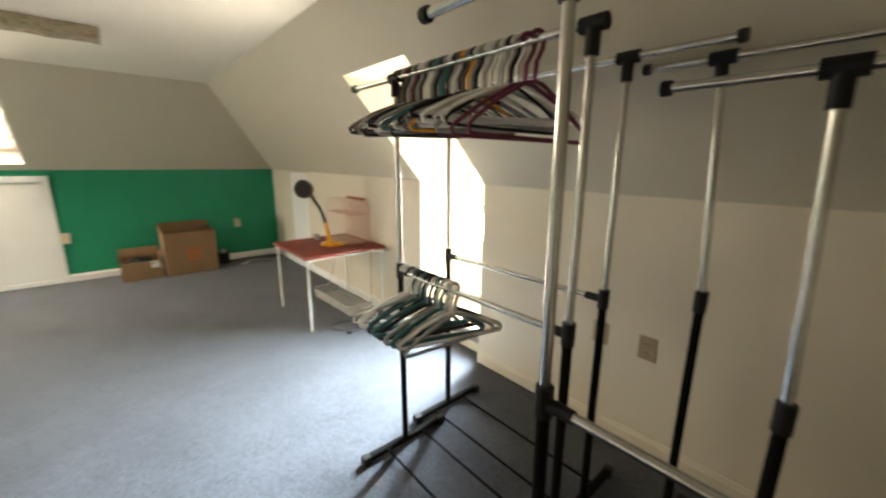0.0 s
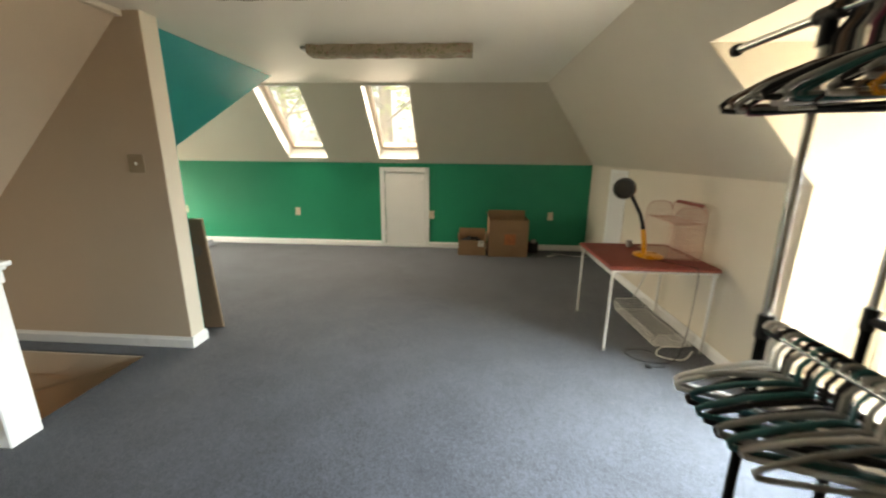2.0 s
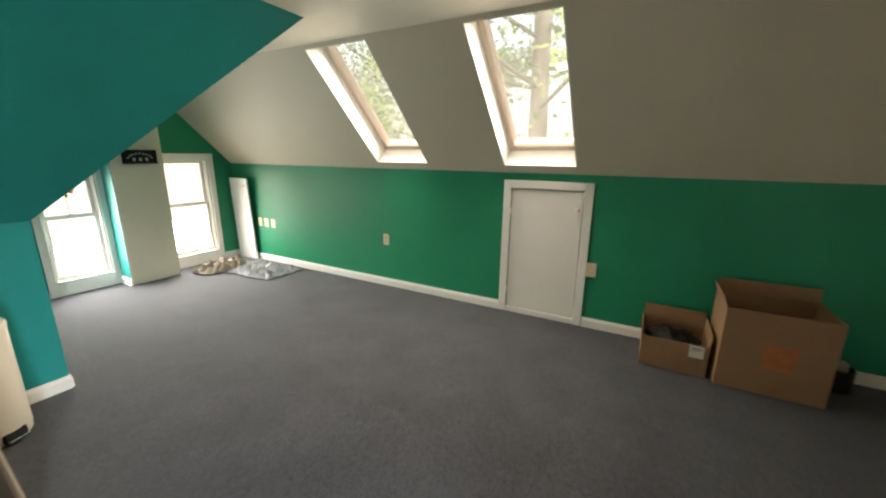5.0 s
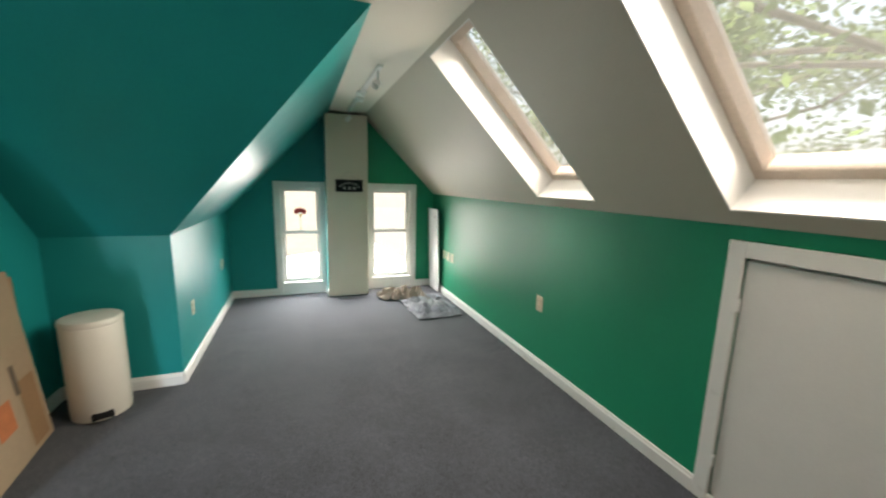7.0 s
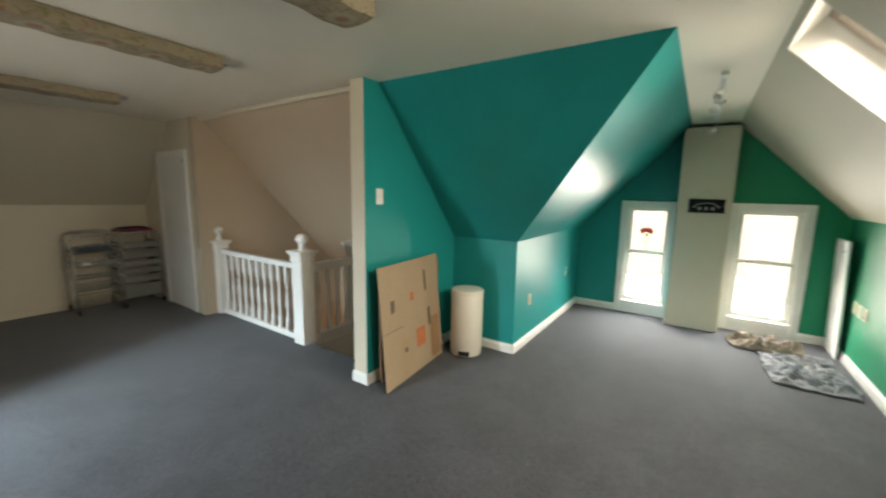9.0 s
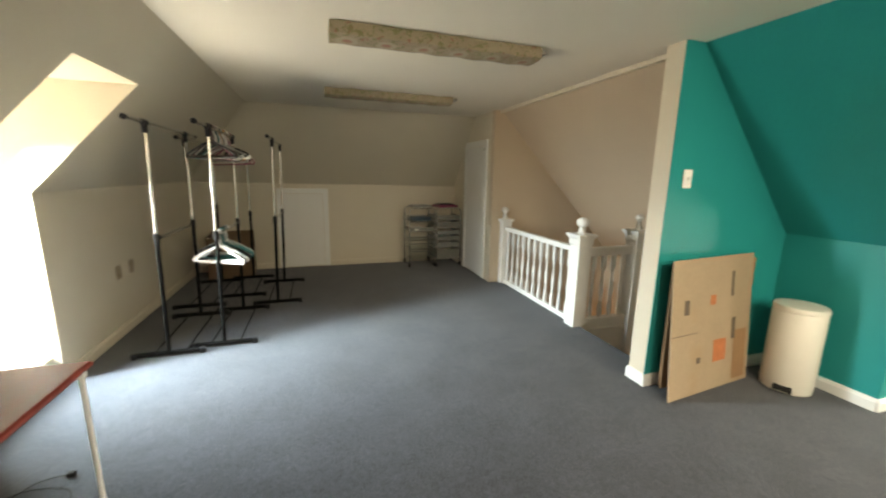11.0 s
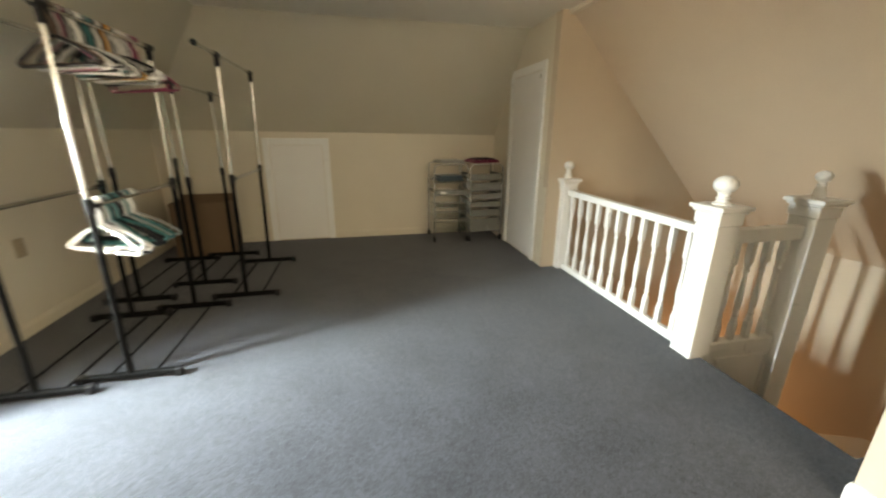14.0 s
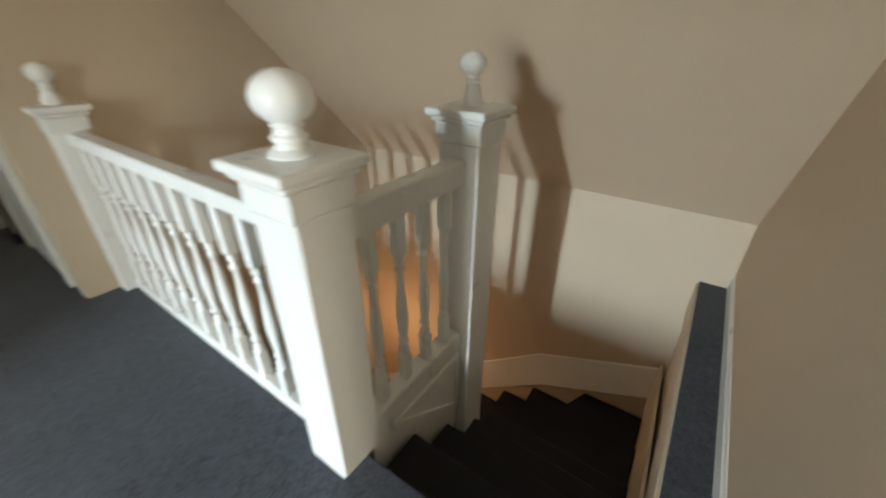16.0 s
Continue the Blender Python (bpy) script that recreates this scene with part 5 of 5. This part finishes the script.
# ---- drawer carts ----
def cart(label, xc, yc, contents, turn=0):
    c = thing("drawer_cart", label, "drawer cart", "rolling drawer carts", place=pose(xc, yc, 0, 0, 0, turn))
    w, d, h = 0.205, 0.19, 0.945
    for y in (-d, d):
        pts = [(-w, y, 0.06), (-w, y, h - 0.05), (-w + 0.015, y, h - 0.015), (-w + 0.05, y, h), (w - 0.05, y, h), (w - 0.015, y, h - 0.015), (w, y, h - 0.05), (w, y, 0.06)]
        part("tube_frame", sweep(bmesh.new(), pts, 0.009, 10), "chrome", c, smooth=True)
    for x in (-w, w):
        for z in (0.10, 0.42, 0.80):
            part("side_bar", rod(bmesh.new(), (x, -d, z), (x, d, z), 0.006, 8), "chrome", c, smooth=True)
        for y in (-d, d):
            cs = part("caster", rod(bmesh.new(), (x - 0.012, y, 0.03), (x + 0.012, y, 0.03), 0.03, 16), "black", c, smooth=True)
            part("caster_fork", boxed((x - 0.018, y - 0.014, 0.03), (x + 0.018, y + 0.014, 0.066), 0.004), "black", cs)
    for z, hh, mat in [(a * 1.05, b * 1.05, m) for a, b, m in contents]:
        dr = part("drawer", boxed((-w + 0.014, -d + 0.01, z), (w - 0.014, d - 0.004, z + 0.004), 0.001), mat, c)
        t = 0.003
        part("drawer_front", boxed((-w + 0.014, d - 0.004, z), (w - 0.014, d + 0.0, z + hh), 0.001), mat, dr)
        part("drawer_side", boxed((-w + 0.014, -d + 0.01, z + 0.004), (-w + 0.014 + t, d - 0.004, z + hh)), mat, dr)
        part("drawer_side", boxed((w - 0.014 - t, -d + 0.01, z + 0.004), (w - 0.014, d - 0.004, z + hh)), mat, dr)
        part("drawer_lip", boxed((-w + 0.012, d, z + hh - 0.012), (w - 0.012, d + 0.012, z + hh), 0.003), "frost", dr)
        part("drawer_rail", rod(bmesh.new(), (-w, d - 0.0, z - 0.006), (w, d - 0.0, z - 0.006), 0.005, 8), "chrome", c, smooth=True)
    return c


M["frost"] = material("frosted_drawer_plastic", (0.20, 0.20, 0.18), 0.25, vary=0.08, scale=8, bump=0.05)
cart("chrome rolling cart with frosted drawers full of papers", -0.875, -0.72, [(0.12, 0.13, "clearplastic"), (0.28, 0.09, "clearplastic"), (0.42, 0.05, "clearplastic"), (0.56, 0.05, "frost"), (0.70, 0.09, "clearplastic")], 0)
cart("chrome rolling cart with shallow frosted drawers and dark cloth on top", -1.30, -0.70, [(0.12, 0.15, "frost"), (0.30, 0.08, "frost"), (0.41, 0.06, "frost"), (0.50, 0.06, "frost"), (0.60, 0.09, "frost"), (0.72, 0.07, "frost")], 3)
for nm, lab, cat, x, y, z, sx_, sy_, sz_, mat in (("folded_cloth", "dark purple folded cloth on the drawer cart", "cloth", -1.30, -0.70, 0.955, 0.17, 0.15, 0.035, "maroon"),
                                                 ("book", "dark flat book on the drawer cart", "book", -1.295, -0.69, 0.990, 0.13, 0.10, 0.016, "black"),
                                                 ("paper_stack", "stack of grey papers on the cart", "paper", -0.885, -0.72, 0.955, 0.15, 0.14, 0.03, "hgrey"),
                                                 ("paper_stack", "loose white paper in an open drawer", "paper", -0.815, -0.62, 0.593, 0.08, 0.09, 0.05, "paper"),
                                                 ("folder", "blue-grey folder lying in a drawer", "folder", -0.875, -0.72, 0.742, 0.15, 0.15, 0.06, material("blue_grey_folder", (0.10, 0.15, 0.21), 0.5))):
    o = thing(nm, lab, cat, place=pose(x, y, z, 0, 0, 7))
    part("layer", boxed((-sx_, -sy_, 0), (sx_, sy_, sz_ * 0.55), 0.004, 2), mat, o)
    part("layer", boxed((-sx_ * 0.93, -sy_ * 0.9, sz_ * 0.55), (sx_ * 0.9, sy_ * 0.95, sz_), 0.004, 2), mat, o)

# box in the shade-darkened cardboard, for its dim place behind the racks
c = open_box("tall brown cardboard box standing behind the garment racks", 1.58, 2.14, -0.88, -0.48, 0.58, "cardshade", 4, (("s", 0.04, 5),))

# ---- outside ----
def tree(x, y, h, seed, spread=2.4, base=-5.6, girth=0.12):
    rnd = random.Random(seed)
    t = thing("tree", "tall leafy broadleaf tree outside the attic", "tree", "trees outside", place=pose(x, y, base))
    bm = sweep(bmesh.new(), [(0, 0, 0), (0.1, 0, h * 0.3), (-0.05, 0.1, h * 0.6), (0.1, 0, h * 0.9)], girth, 12)
    for q in bm.verts:
        k = 1 - 0.75 * q.co.z / h
        q.co.x, q.co.y = q.co.x * k, q.co.y * k
    tips = []
    for i in range(44):
        z = h * rnd.uniform(0.32, 0.95)
        a, ln = rnd.uniform(0, 6.28), spread * rnd.uniform(0.5, 1.1) * (1.1 - 0.5 * z / h)
        e = Vector((math.cos(a) * ln, math.sin(a) * ln, z + ln * rnd.uniform(0.1, 0.6)))
        mid = Vector((math.cos(a) * ln * 0.5, math.sin(a) * ln * 0.5, z + ln * 0.12))
        sweep(bm, [(0.03, 0, z), mid, e], 0.03, 6)
        tips += [mid.lerp(e, rnd.uniform(0, 1)) for _ in range(7)] + [e]
    part("trunk", bm, "bark", t, smooth=True)
    vs, fs = [], []
    for c0 in tips:
        for _ in range(85):
            p = c0 + Vector((rnd.gauss(0, 0.34), rnd.gauss(0, 0.34), rnd.gauss(0, 0.28)))
            s = rnd.uniform(0.035, 0.07)
            d = Vector((rnd.gauss(0, 1), rnd.gauss(0, 1), rnd.gauss(0, 0.6))).normalized()
            e = d.orthogonal().normalized()
            k = len(vs)
            vs += [p - d * s, p + e * s * 0.5, p + d * s, p - e * s * 0.5]
            fs.append((k, k + 1, k + 2, k + 3))
    me = bpy.data.meshes.new("crown")
    me.from_pydata([tuple(q) for q in vs], [], fs)
    me.materials.append(M["leaf"])
    cr = new("crown", me)
    cr.parent = t
    tagged(cr, kind="stuff")


tree(-1.28, 9.0, 19.0, 1, 3.2, girth=0.19)
tree(2.2, 13.5, 20.0, 2, 3.6)
tree(-5.2, 12.6, 19.0, 3, 3.6)
tree(-9.0, 11.0, 17.5, 4, 3.4)
hs = thing("neighbour_house", "tan neighbouring house across the yard", "house", place=pose(-19, 10.6, -8.0))
part("wall", boxed((-3, -3.0, 0), (3, 3.5, 6.2), 0.02), "siding", hs)
bm = slab([(-3.3, -3.3, 6.2), (3.3, -3.3, 6.2), (0, -3.3, 8.2)], by=(0, 7.1, 0))
part("roof", bm, "hgrey", hs)
vn = thing("parked_van", "blue and red van parked on the street", "van", place=pose(-17, 3.9, -5.6))
part("body", boxed((-0.9, -1.6, 0.35), (0.9, 1.6, 1.7), 0.12, 3), "bluepaint", vn)
part("lower_body", boxed((-0.92, -1.62, 0.25), (0.92, 1.62, 0.75), 0.06, 2), "red", vn)
for y in (-1.0, 1.0):
    for x in (-0.8, 0.8):
        part("wheel", rod(bmesh.new(), (x - 0.1, y, 0.32), (x + 0.1, y, 0.32), 0.32, 18), "black", vn)
